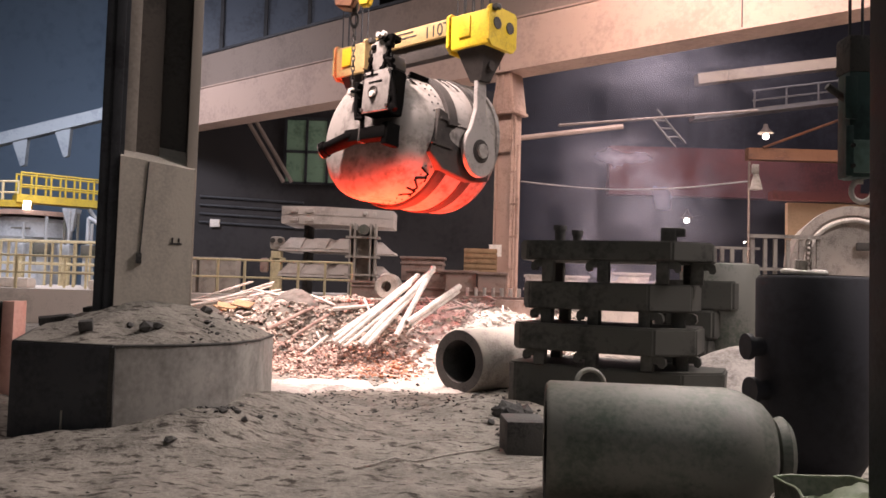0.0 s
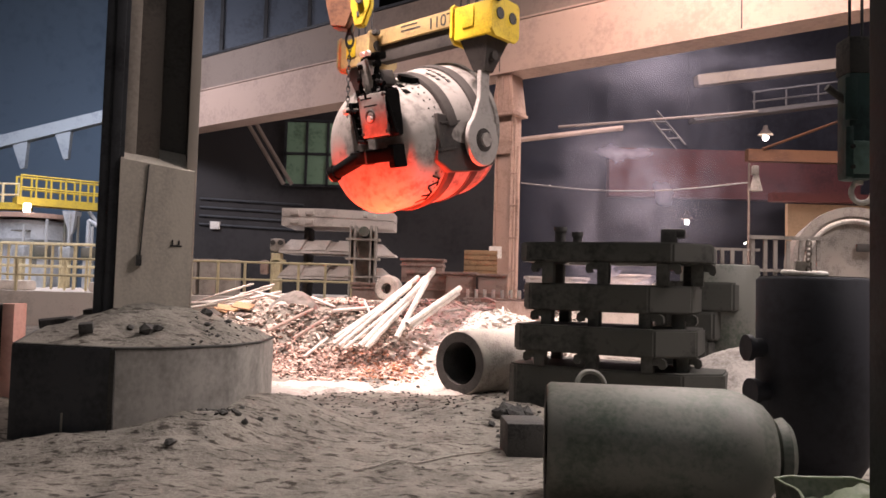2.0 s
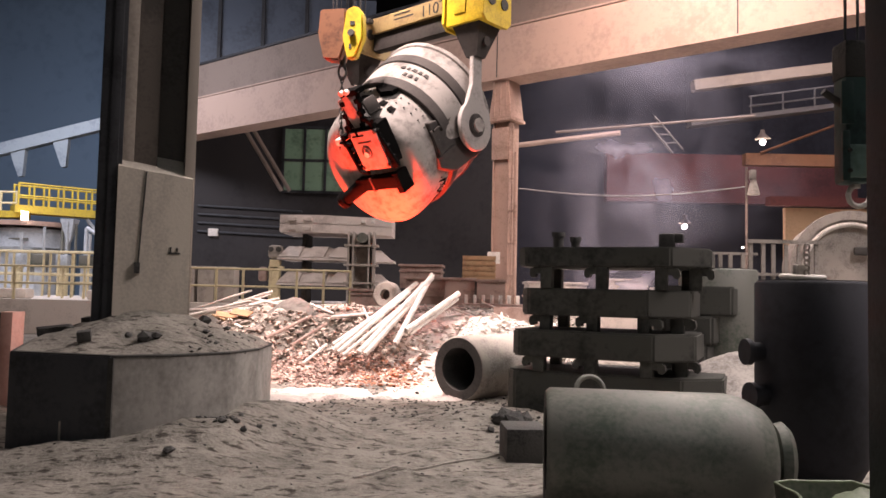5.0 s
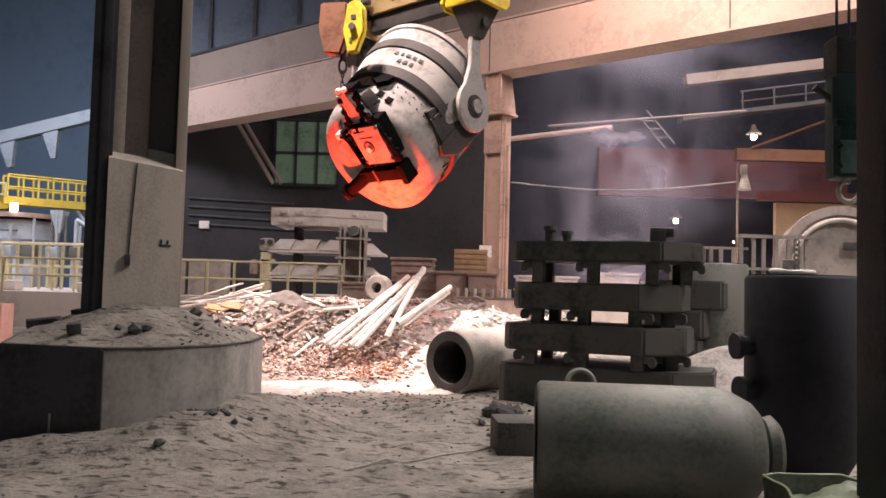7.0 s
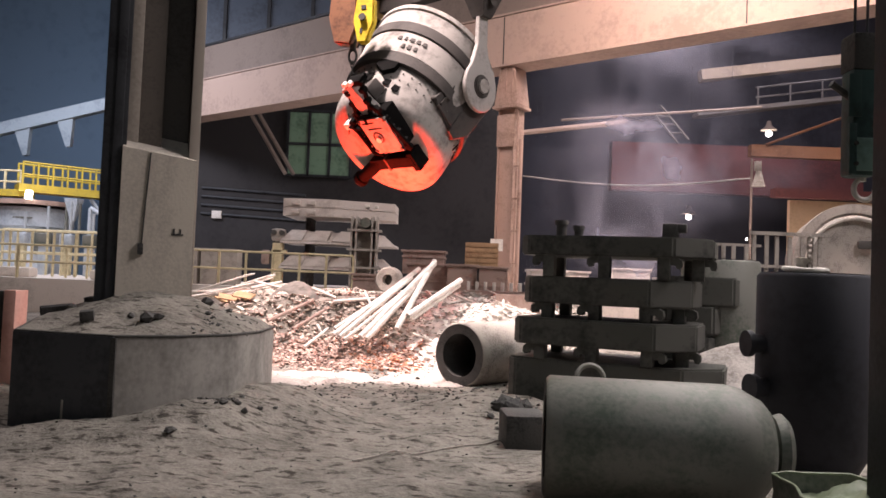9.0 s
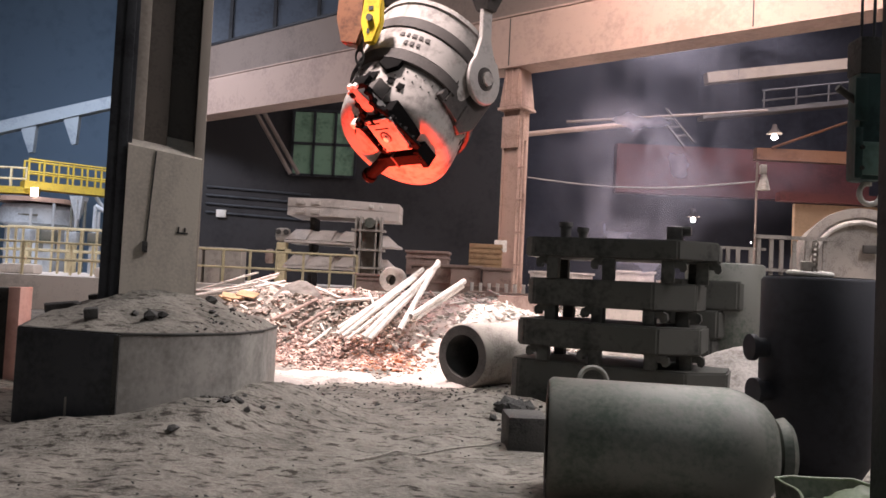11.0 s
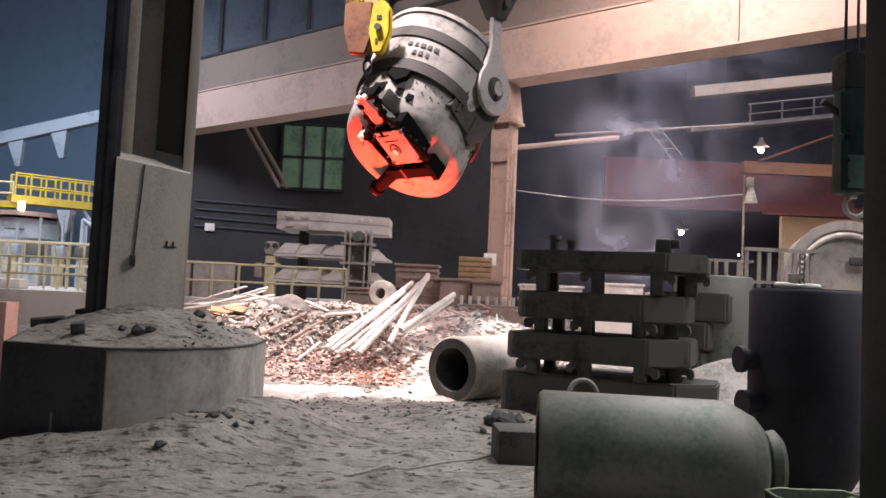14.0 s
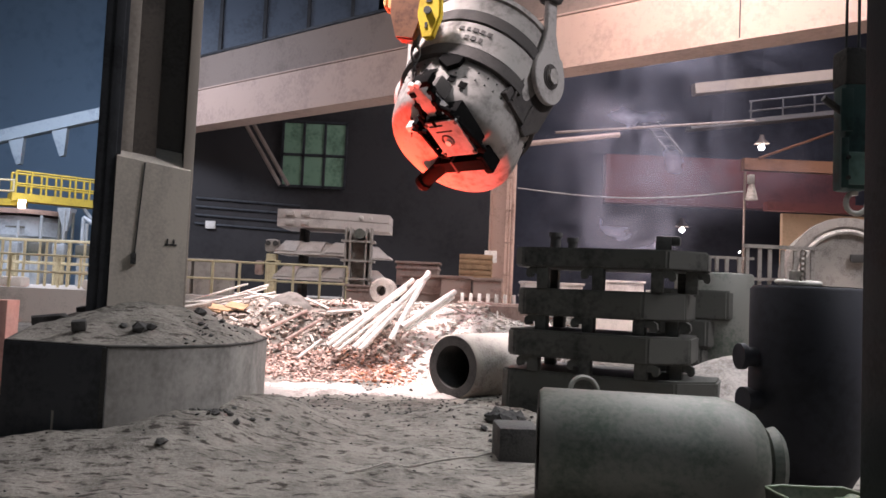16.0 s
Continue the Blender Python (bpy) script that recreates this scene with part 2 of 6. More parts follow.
def finish(name, bm, material, smooth=None):
    bmesh.ops.recalc_face_normals(bm, faces=bm.faces)
    me = bpy.data.meshes.new(name)
    if smooth:
        for f in bm.faces:
            f.smooth = True
        for e in bm.edges:
            if len(e.link_faces) == 2 and e.calc_face_angle(0) > radians(smooth):
                e.smooth = False
    bm.to_mesh(me)
    bm.free()
    me.materials.append(material)
    return me


def part(name, bm, material, parent, label="", smooth=35, m=None):
    ob = new(name, finish(name, bm, material, smooth))
    ob.parent = parent
    if m is not None:
        ob.matrix_basis = m
    if label:
        ob["label"] = label
    return ob


def thing(name, label, category, m=None, group="", kind=""):
    ob = new(name)
    if m is not None:
        ob.matrix_basis = m
    return tagged(ob, label, category, group, kind)


def solid(name, bm, material, label, category, m=None, group="", kind="", smooth=35):
    ob = new(name, finish(name, bm, material, smooth))
    if m is not None:
        ob.matrix_basis = m
    return tagged(ob, label, category, group, kind)


def boxes(*specs, bevel=0.0):
    bm = bmesh.new()
    for centre, size in specs:
        add_box(bm, centre, size, bevel=bevel)
    return bm


def tubes(r, *pairs, segments=8):
    bm = bmesh.new()
    for a, b in pairs:
        add_tube(bm, a, b, r, segments)
    return bm


# ---- ground ----
def smoothstep(a, b, x):
    k = max(0.0, min(1.0, (x - a) / (b - a)))
    return k * k * (3 - 2 * k)


def heap_height(x, y):
    """The scrap heap round the slag hollow, from its front foot to its back ridge."""
    side = smoothstep(-6.8, -3.6, x) * (1 - smoothstep(2.6, 5.0, x))
    back = 1.2 * smoothstep(11.9, 16.6, y) * (1 - 0.25 * smoothstep(18.5, 22.5, y))
    hollow = 0.62 * math.exp(-((x + 1.7) / 0.95) ** 4 - ((y - 15.02) / 0.47) ** 4)
    lip = 0.48 * math.exp(-((x + 1.7) / 1.4) ** 4 - ((y - 14.25) / 0.28) ** 2)
    lumps = 0.16 * smoothstep(12.2, 13.5, y) * noise.noise((x * 1.1, y * 1.3, 8.0))
    mound = 0.35 * math.exp(-((x - 1.0) / 0.9) ** 2 - ((y - 14.3) / 1.0) ** 2) + 0.3 * math.exp(-((x + 3.0) / 0.6) ** 2 - ((y - 14.6) / 0.6) ** 2)
    return side * (back + mound + lip - hollow + lumps)


def ground_height(x, y):
    h = 0.05 * noise.noise((x * 0.7, y * 0.7, 3.0)) + 0.025 * noise.noise((x * 2.3, y * 2.3, 1.0))
    if y < 24:
        h += 0.022 * noise.noise((x * 4.5, y * 6.5, 5.0)) + 0.012 * noise.noise((x * 11, y * 13, 9.0))
        h += 0.045 * max(0.0, noise.noise((x * 2.2 + 7, y * 4.0, 2.0))) + 0.035 * noise.noise((x * 1.1 + 0.5 * y, y * 3.2, 6.0))
    h += 0.34 * math.exp(-((x + 2.0) / 0.85) ** 2 - ((y - 8.5) / 0.9) ** 2)
    h += 0.16 * math.exp(-((x + 2.6) / 0.75) ** 2 - ((y - 7.1) / 0.45) ** 2) - 0.08 * math.exp(-((x + 4.6) / 1.2) ** 2 - ((y - 7.0) / 0.8) ** 2)
    h += 0.15 * math.exp(-((x + 2.5) / 0.5) ** 2 - ((y - 7.5) / 0.4) ** 2) + 0.13 * math.exp(-((x + 3.7) / 0.7) ** 2 - ((y - 7.05) / 0.35) ** 2)
    h += 0.16 * math.exp(-((x - 0.6) / 0.8) ** 2 - ((y - 9.6) / 0.5) ** 2)
    h += 0.85 * math.exp(-((x - 4.2) / 1.2) ** 2 - ((y - 10.6) / 0.7) ** 2)
    return h + heap_height(x, y)


def build_ground():
    xs = sorted(set([-60 + 4 * i for i in range(31)] + [round(-8 + 0.075 * i, 3) for i in range(200)]))
    ys = sorted(set([-25 + 4 * i for i in range(24)] + [round(3.5 + 0.06 * i, 3) for i in range(130)] + [round(11.4 + 0.11 * i, 3) for i in range(115)]))
    verts = [(x, y, ground_height(x, y)) for y in ys for x in xs]
    n = len(xs)
    faces = [(j * n + i, j * n + i + 1, (j + 1) * n + i + 1, (j + 1) * n + i) for j in range(len(ys) - 1) for i in range(n - 1)]
    me = bpy.data.meshes.new("ground")
    me.from_pydata(verts, [], faces)
    me.polygons.foreach_set("use_smooth", [True] * len(faces))
    me.materials.append(SAND)
    tagged(new("ground", me), "grey dusty sand floor with tracks and crumbs", "ground", kind="structure")


build_ground()

# ---- hall shell ----
E_AX = Vector((0.793, -0.609, 0))   # along the runway, towards the near end
N_AX = Vector((0.609, 0.793, 0))    # across the runway, away from the camera


def runway(along, across, z):
    return Vector((2.07, 26.14, 0)) + E_AX * along + N_AX * across + Vector((0, 0, z))


RUN = Matrix(((0.793, 0.609, 0, 2.07), (-0.609, 0.793, 0, 26.14), (0, 0, 1, 0), (0, 0, 0, 1)))


def build_shell():
    specs = {
        "wall_north": ((0, 62, 12), (124, 0.4, 25)),
        "wall_south": ((0, -22, 12), (124, 0.4, 25)),
        "wall_west": ((-62, 20, 12), (0.4, 84, 25)),
        "wall_east": ((62, 20, 12), (0.4, 84, 25)),
        "ceiling": ((0, 20, 24.7), (124, 84, 0.4)),
    }
    for name, (c, s) in specs.items():
        solid(name, boxes((c, s)), WALL, "dark soot-covered hall cladding", "wall" if "wall" in name else "ceiling", kind="structure")
    solid("wall_blue", boxes(((-34, 50, 12.2), (36, 0.4, 24.5))), BLUE_WALL, "cladding of the far bay, blue haze put into its colour", "wall", kind="structure")
    # runway girder: lower box, flange, set-back upper web
    g = thing("runway_girder", "beige painted steel crane runway girder", "girder", RUN, kind="structure")
    part("web", boxes(((1.2, 0, 9.85), (47.6, 0.9, 1.7))), GIRDER, g)
    part("bottom_flange", boxes(((1.2, 0, 8.98), (47.6, 1.04, 0.06))), GIRDER, g)
    part("top_flange", boxes(((1.2, 0.02, 10.76), (47.6, 1.0, 0.06))), GIRDER, g)
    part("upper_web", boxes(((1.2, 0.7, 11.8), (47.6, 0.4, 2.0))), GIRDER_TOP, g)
    part("crane_rail", boxes(((1.2, 0.7, 12.88), (47.6, 0.5, 0.12))), DARK_STEEL, g)
    # column under the girder
    c = thing("hall_column", "rusty beige riveted steel column under the girder", "column", RUN, kind="structure")
    part("shaft", boxes(((0.05, 0, 4.0), (0.56, 0.42, 8.0))), RUST_PAINT, c)
    for x in (-0.26, 0.36):
        part("flange", boxes(((x, 0, 4.0), (0.05, 0.6, 8.0))), RUST_PAINT, c)
    bm = bmesh.new()
    low = [bm.verts.new((0.05 + sx * 0.46, sy * 0.42, 7.62)) for sx, sy in ((-1, -1), (1, -1), (1, 1), (-1, 1))]
    high = [bm.verts.new((0.05 + sx * 0.3, sy * 0.36, 8.94)) for sx, sy in ((-1, -1), (1, -1), (1, 1), (-1, 1))]
    bm.faces.new(low[::-1])
    bm.faces.new(high)
    for i in range(4):
        bm.faces.new((low[i], low[(i + 1) % 4], high[(i + 1) % 4], high[i]))
    bmesh.ops.bevel(bm, geom=list(bm.edges), offset=0.02, segments=1, affect="EDGES")
    capital = part("capital", bm, RUST_PAINT, c)
    for x in (-0.2, 0.05, 0.3):
        part("rib", boxes(((x, -0.4, 8.3), (0.05, 0.06, 1.2)), bevel=0.008), RUST_PAINT, capital)
    part("bearing_plate", boxes(((0.05, 0, 7.56), (1.0, 0.94, 0.1)), bevel=0.02), RUST_PAINT, c)
    part("splice_plate", boxes(((0.02, -0.32, 6.75), (0.66, 0.04, 1.1)), bevel=0.01), RUST_PAINT, c)
    for z in (2.2, 3.3, 4.4, 5.5):
        part("conduit_clip", boxes(((0.55, -0.28, z), (0.34, 0.1, 0.06))), RUST_PAINT, c)
    part("conduit", tubes(0.06, ((0.66, -0.3, 1.0), (0.66, -0.3, 6.4))), RUST_PAINT, c)
    part("conduit", tubes(0.03, ((0.52, -0.3, 1.0), (0.52, -0.3, 7.4))), RUST_PAINT, c)
    for x in (-0.08, 8.0):
        part("web_joint", boxes(((x, -0.455, 9.85), (0.035, 0.012, 1.66))), DARK_STEEL, g, "dark joint between two girder panels")


build_shell()


# ---- near column and its footing ----
def add_rock(bm, centre, r, squash=0.7):
    made = bmesh.ops.create_icosphere(bm, subdivisions=1, radius=r)["verts"]
    turn = Euler((random.uniform(0, 6), random.uniform(0, 6), random.uniform(0, 6))).to_matrix().to_4x4()
    for v in made:
        v.co *= random.uniform(0.6, 1.25)
    bmesh.ops.transform(bm, matrix=Matrix.Translation(centre) @ Matrix.Diagonal((1, 1, squash, 1)) @ turn, verts=made)


def mound_height(x, y):
    d = math.hypot((x + 3.3) / 1.35, (y - 8.75) / 1.35)
    return 0.93 + 0.42 * max(0.0, 1 - d) ** 0.8 + 0.05 * noise.noise((x * 3, y * 3, 0)) + 0.03 * noise.noise((x * 9, y * 9, 4))


FOOTING = [(-4.2, 7.5), (-3.12, 7.27), (-2.62, 7.5), (-2.2, 7.95), (-2.03, 8.5), (-2.05, 9.3), (-2.6, 10.2), (-4.2, 10.4), (-4.9, 9.2)]


def build_near_column():
    c = thing("building_column", "brown steel building column cased in concrete at its foot", "column", Matrix.Translation((-3.35, 8.9, 0)) @ pose(0, 0, 0, 0, 0, 22) @ Matrix.Translation((3.35, -8.9, 0)), kind="structure")
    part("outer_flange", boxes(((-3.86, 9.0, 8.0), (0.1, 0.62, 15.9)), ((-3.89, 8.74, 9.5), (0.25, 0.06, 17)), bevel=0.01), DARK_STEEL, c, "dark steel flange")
    part("web", boxes(((-3.42, 9.28, 8.0), (0.86, 0.06, 15.9))), COLUMN_STEEL, c)
    part("face_plate", boxes(((-3.6, 8.9, 8.0), (0.42, 0.05, 15.9)), bevel=0.006), COLUMN_STEEL, c)
    inner = part("inner_flange", boxes(((-3.03, 9.02, 8.0), (0.1, 0.58, 15.9)), bevel=0.01), COLUMN_STEEL, c)
    part("flange_edge", boxes(((-3.03, 8.715, 8.0), (0.115, 0.025, 15.9)), bevel=0.006), FLANGE_LIT_DUST, inner, "dusty flange edge, light put into its beige")
    part("flange_edge", boxes(((-3.72, 8.868, 8.0), (0.15, 0.02, 15.9)), bevel=0.006), FLANGE_LIT_DUST, c, "dusty flange edge, light put into its beige")
    bm = bmesh.new()
    add_prism(bm, [(-3.8, 8.66), (-3.0, 8.66), (-3.0, 9.2), (-3.8, 9.2)], 0.5, 2.9)
    bm.verts.ensure_lookup_table()
    for v in bm.verts:
        if v.co.z > 2:
            v.co.z += 0.1 * (-3.0 - v.co.x) / 0.8 + (0.22 if v.co.y > 9 else -0.05)
    part("concrete_casing", bm, CASING, c, "grey concrete casing with a sloped top")
    bm = tubes(0.008, ((-3.5, 8.65, 2.9), (-3.53, 8.65, 2.3)), ((-3.53, 8.65, 2.3), (-3.55, 8.65, 1.85)))
    add_box(bm, (-3.56, 8.64, 1.8), (0.06, 0.05, 0.12))
    part("cable", bm, BLACK_IRON, c, "thin black cable ending in a plug")
    part("marking", boxes(((-3.17, 8.655, 1.98), (0.13, 0.006, 0.02)), ((-3.21, 8.655, 2.02), (0.02, 0.006, 0.06)), ((-3.14, 8.655, 2.02), (0.02, 0.006, 0.05))), BLACK_IRON, c)
    f = thing("column_footing", "angular concrete footing heaped with dust and rubble", "footing", kind="structure")
    bm = bmesh.new()
    add_prism(bm, FOOTING, -0.2, 0.93)
    part("concrete_block", bm, CONCRETE, f, smooth=32)
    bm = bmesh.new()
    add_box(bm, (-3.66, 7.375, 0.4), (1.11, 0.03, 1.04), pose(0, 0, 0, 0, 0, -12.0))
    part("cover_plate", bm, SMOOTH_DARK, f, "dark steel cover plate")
    bm = boxes(((-3.12, 7.26, 0.42), (0.05, 0.03, 0.98)))
    part("edge_angle", bm, BLACK_IRON, f, "dark steel edge angle")
    bm = bmesh.new()
    for p, q in zip(FOOTING, FOOTING[1:] + FOOTING[:1]):
        add_tube(bm, (*p, 0.925), (*q, 0.925), 0.014, 6)
    part("rim", bm, BLACK_IRON, f, "thin dark steel rim")
    part("scratch", boxes(((-3.62, 7.345, 0.2), (0.02, 0.012, 0.18)), bevel=0.003), DUSTY_IRON, f, "pale scratch on the cover plate")
    # dust heap on the footing
    n, verts, faces = 44, [], []
    cx, cy = -3.35, 8.85
    for i in range(n):
        a = 2 * math.pi * i / n
        d = Vector((math.cos(a), math.sin(a)))
        reach = 3.0
        for p, q in zip(FOOTING, FOOTING[1:] + FOOTING[:1]):
            e = (q[0] - p[0], q[1] - p[1])
            den = d.x * e[1] - d.y * e[0]
            if abs(den) > 1e-6:
                k = ((p[0] - cx) * e[1] - (p[1] - cy) * e[0]) / den
                u = ((p[0] - cx) * d.y - (p[1] - cy) * d.x) / den
                if k > 0 and -1e-6 <= u <= 1 + 1e-6:
                    reach = min(reach, k)
        for j in range(1, 13):
            x, y = cx + d.x * reach * j / 12, cy + d.y * reach * j / 12
            verts.append((x, y, 0.925 if j == 12 else max(mound_height(x, y), 0.94)))
    verts.append((cx, cy, 1.4))
    for i in range(n):
        k = (i + 1) % n
        faces.append((len(verts) - 1, i * 12, k * 12))
        for j in range(11):
            faces.append((i * 12 + j, i * 12 + j + 1, k * 12 + j + 1, k * 12 + j))
    me = bpy.data.meshes.new("dust_heap")
    me.from_pydata(verts, [], faces)
    me.polygons.foreach_set("use_smooth", [True] * len(faces))
    me.materials.append(SAND)
    heap = new("dust_heap", me)
    heap.parent = f
    heap["label"] = "pale grey dust heap"
    for x, y, r in ((-3.0, 7.75, 0.1), (-2.92, 7.8, 0.07), (-4.05, 8.3, 0.06), (-3.2, 7.85, 0.05), (-2.55, 8.3, 0.045), (-2.75, 8.9, 0.08), (-2.45, 8.7, 0.05)):
        bm = bmesh.new()
        add_rock(bm, (x, y, mound_height(x, y) + r * 0.3), r)
        solid("slag_lump", bm, BLACK_IRON, "black slag lump on the footing dust", "rock", group="slag lumps", smooth=0)
    for x, y, w, a in ((-3.55, 7.62, 0.13, 20), (-4.35, 8.6, 0.34, 35), (-4.1, 8.9, 0.12, -10)):
        solid("steel_offcut", boxes(((0, 0, 0.04), (w, 0.12, 0.1)), bevel=0.01), BLACK_IRON, "dark steel offcut lying on the footing", "offcut", pose(x, y, mound_height(x, y), 8, -6, a), "steel offcuts")


build_near_column()


def build_red_post():
    t = thing("red_post", "salmon red painted steel post beside the footing", "post", pose(-5.72, 10.1, 0))
    part("plate", boxes(((0.05, 0, 0.6), (0.16, 0.3, 1.24)), bevel=0.01), SALMON, t)
    part("frame", boxes(((-0.2, 0.05, 0.6), (0.3, 0.2, 1.2)), bevel=0.01), BLACK_IRON, t)


build_red_post()


# ---- moulds and bottom plates ----
def ring(bm, r, thick, m, major=28, minor=8):
    pts = [[(m @ Vector(((r + thick * math.cos(b)) * math.cos(a), (r + thick * math.cos(b)) * math.sin(a), thick * math.sin(b)))) for b in [2 * math.pi * j / minor for j in range(minor)]] for a in [2 * math.pi * i / major for i in range(major)]]
    vs = [[bm.verts.new(p) for p in row] for row in pts]
    for i in range(major):
        for j in range(minor):
            bm.faces.new((vs[i][j], vs[(i + 1) % major][j], vs[(i + 1) % major][(j + 1) % minor], vs[i][(j + 1) % minor]))


def build_mould(label, material, m, r=0.45, length=1.75, flange=False, lugs=(), bore=0.3):
    t = thing("ingot_mould", label, "mould", m, "ingot moulds")
    bm = bmesh.new()
    add_lathe(bm, [(bore, 0.015), (r - 0.025, 0.0), (r, 0.03), (r, length - 0.3), (r - 0.02, length - 0.2), (r - 0.1, length - 0.05), (r - 0.16, length), (0, length)], 56)
    part("body", bm, material, t, smooth=40)
    # mouth ring and bore are blackened for the shade on the end
    bm = bmesh.new()
    add_lathe(bm, [(0, 1.2), (bore, 1.2), (bore, 0.0), (r - 0.03, -0.006)], 56)
    part("bore", bm, BLACK_IRON, t, "bore and mouth, shade put into their black", smooth=40)
    if flange:
        bm = bmesh.new()
        add_lathe(bm, [(0, length), (0.16, length), (0.16, length + 0.03), (0.24, length + 0.04), (0.26, length + 0.1), (0.22, length + 0.14), (0, length + 0.15)], 40)
        part("end_flange", bm, material, t)
    for z, a in lugs:
        d = Vector((math.cos(a), math.sin(a), 0))
        bm = bmesh.new()
        add_tube(bm, d * (r - 0.05) + Vector((0, 0, z)), d * (r + 0.14) + Vector((0, 0, z)), 0.085, 16)
        add_tube(bm, d * (r + 0.1) + Vector((0, 0, z)), d * (r + 0.15) + Vector((0, 0, z)), 0.115, 16)
        part("trunnion", bm, material, t)
    return t


def along(p, d):
    return Matrix.Translation(p) @ Vector(d).to_track_quat("Z", "Y").to_matrix().to_4x4()


def build_moulds():
    build_mould("grey-green dusty cylindrical cast iron ingot mould lying", CAST_IRON, along((0.8, 5.76, 0.455), (1, -0.11, 0.0)), length=1.6, flange=True)
    build_mould("hollow dusty ingot mould lying by the heap, open end showing", DUSTY_IRON, along((0.27, 11.35, 0.47), (0.66, 0.75, 0)), r=0.49, bore=0.32)
    build_mould("upright black cylindrical ingot mould with side trunnions", SMOOTH_BLACK, pose(3.28, 6.75, 1.77, 180, 0, 0), r=0.47, length=1.77, lugs=((0.63, math.pi * 0.97), (1.0, math.pi * 0.93)))
    build_mould("upright grey cylindrical ingot mould behind the plates", CAST_IRON, pose(4.1, 11.3, 2.03, 180, 0, 0), r=0.56, length=2.03)
    # lifting ring and chain lying on the upright mould
    t = thing("lifting_ring", "pale steel lifting ring with a short chain on a mould", "lifting gear", pose(3.14, 6.62, 1.79))
    bm = bmesh.new()
    ring(bm, 0.17, 0.022, pose(0, 0, 0.015, 4, 0, 0))
    part("ring", bm, PALE_STEEL, t)
    for i in range(6):
        bm = bmesh.new()
        ring(bm, 0.028, 0.009, pose(0.04, 0.0, 0.05 + i * 0.045, 90, 0, 90 * (i % 2) + 20), 12, 6)
        part("chain_link", bm, DUSTY_IRON, t)
    part("shackle", boxes(((0, 0.02, 0.06), (0.09, 0.05, 0.12)), ((-0.05, 0.02, 0.08), (0.05, 0.04, 0.08)), bevel=0.012), PALE_STEEL, t)


build_moulds()


def plate_outline(w, d, cut, wide=None):
    wide = wide or cut
    return [(-w / 2 + cut, -d / 2), (w / 2 - wide, -d / 2), (w / 2, -d / 2 + wide * 0.9), (w / 2, d / 2 - cut), (w / 2 - cut, d / 2), (-w / 2 + cut, d / 2), (-w / 2, d / 2 - cut), (-w / 2, -d / 2 + cut * 0.9)]


def hook_nose(bm, centre, side):
    """A lug that juts from the head of a foot and curls down at its tip."""
    outline = [(0.0, 0.0), (0.17, 0.0), (0.22, -0.03), (0.23, -0.1), (0.2, -0.14), (0.15, -0.13), (0.14, -0.09), (0.0, -0.09)]
    outline = [(side * x, z) for x, z in outline][::side]
    add_prism(bm, outline, -0.06, 0.06, Matrix.Translation(centre) @ Matrix(((1, 0, 0, 0), (0, 0, -1, 0), (0, 1, 0, 0), (0, 0, 0, 1))))


def build_bottom_plate(x, y, z, w, d, h, leg, turn):
    t = thing("bottom_plate", "thick black cast iron bottom plate with cut corners and lugs", "plate", pose(x, y, z, 0, 0, turn), "stacked bottom plates")
    bm = bmesh.new()
    add_prism(bm, plate_outline(w, d, 0.13, 0.46), 0, h)
    bmesh.ops.bevel(bm, geom=list(bm.edges), offset=0.026, segments=2, affect="EDGES")
    part("slab", bm, SLAB_IRON, t)
    if leg:
        for fx, fy, side in ((-0.34, -0.4, -1), (-0.04, -0.42, -1), (0.26, -0.4, 1), (0.42, -0.12, 1), (0.36, 0.36, 0), (-0.38, 0.36, 0)):
            part("foot", boxes(((fx * w, fy * d, -leg / 2), (0.15, 0.16, leg)), bevel=0.012), SLAB_IRON, t)
            if side:
                bm = bmesh.new()
                hook_nose(bm, (fx * w, fy * d, 0.0), side)
                part("hook_lug", bm, SLAB_IRON, t)
    return t


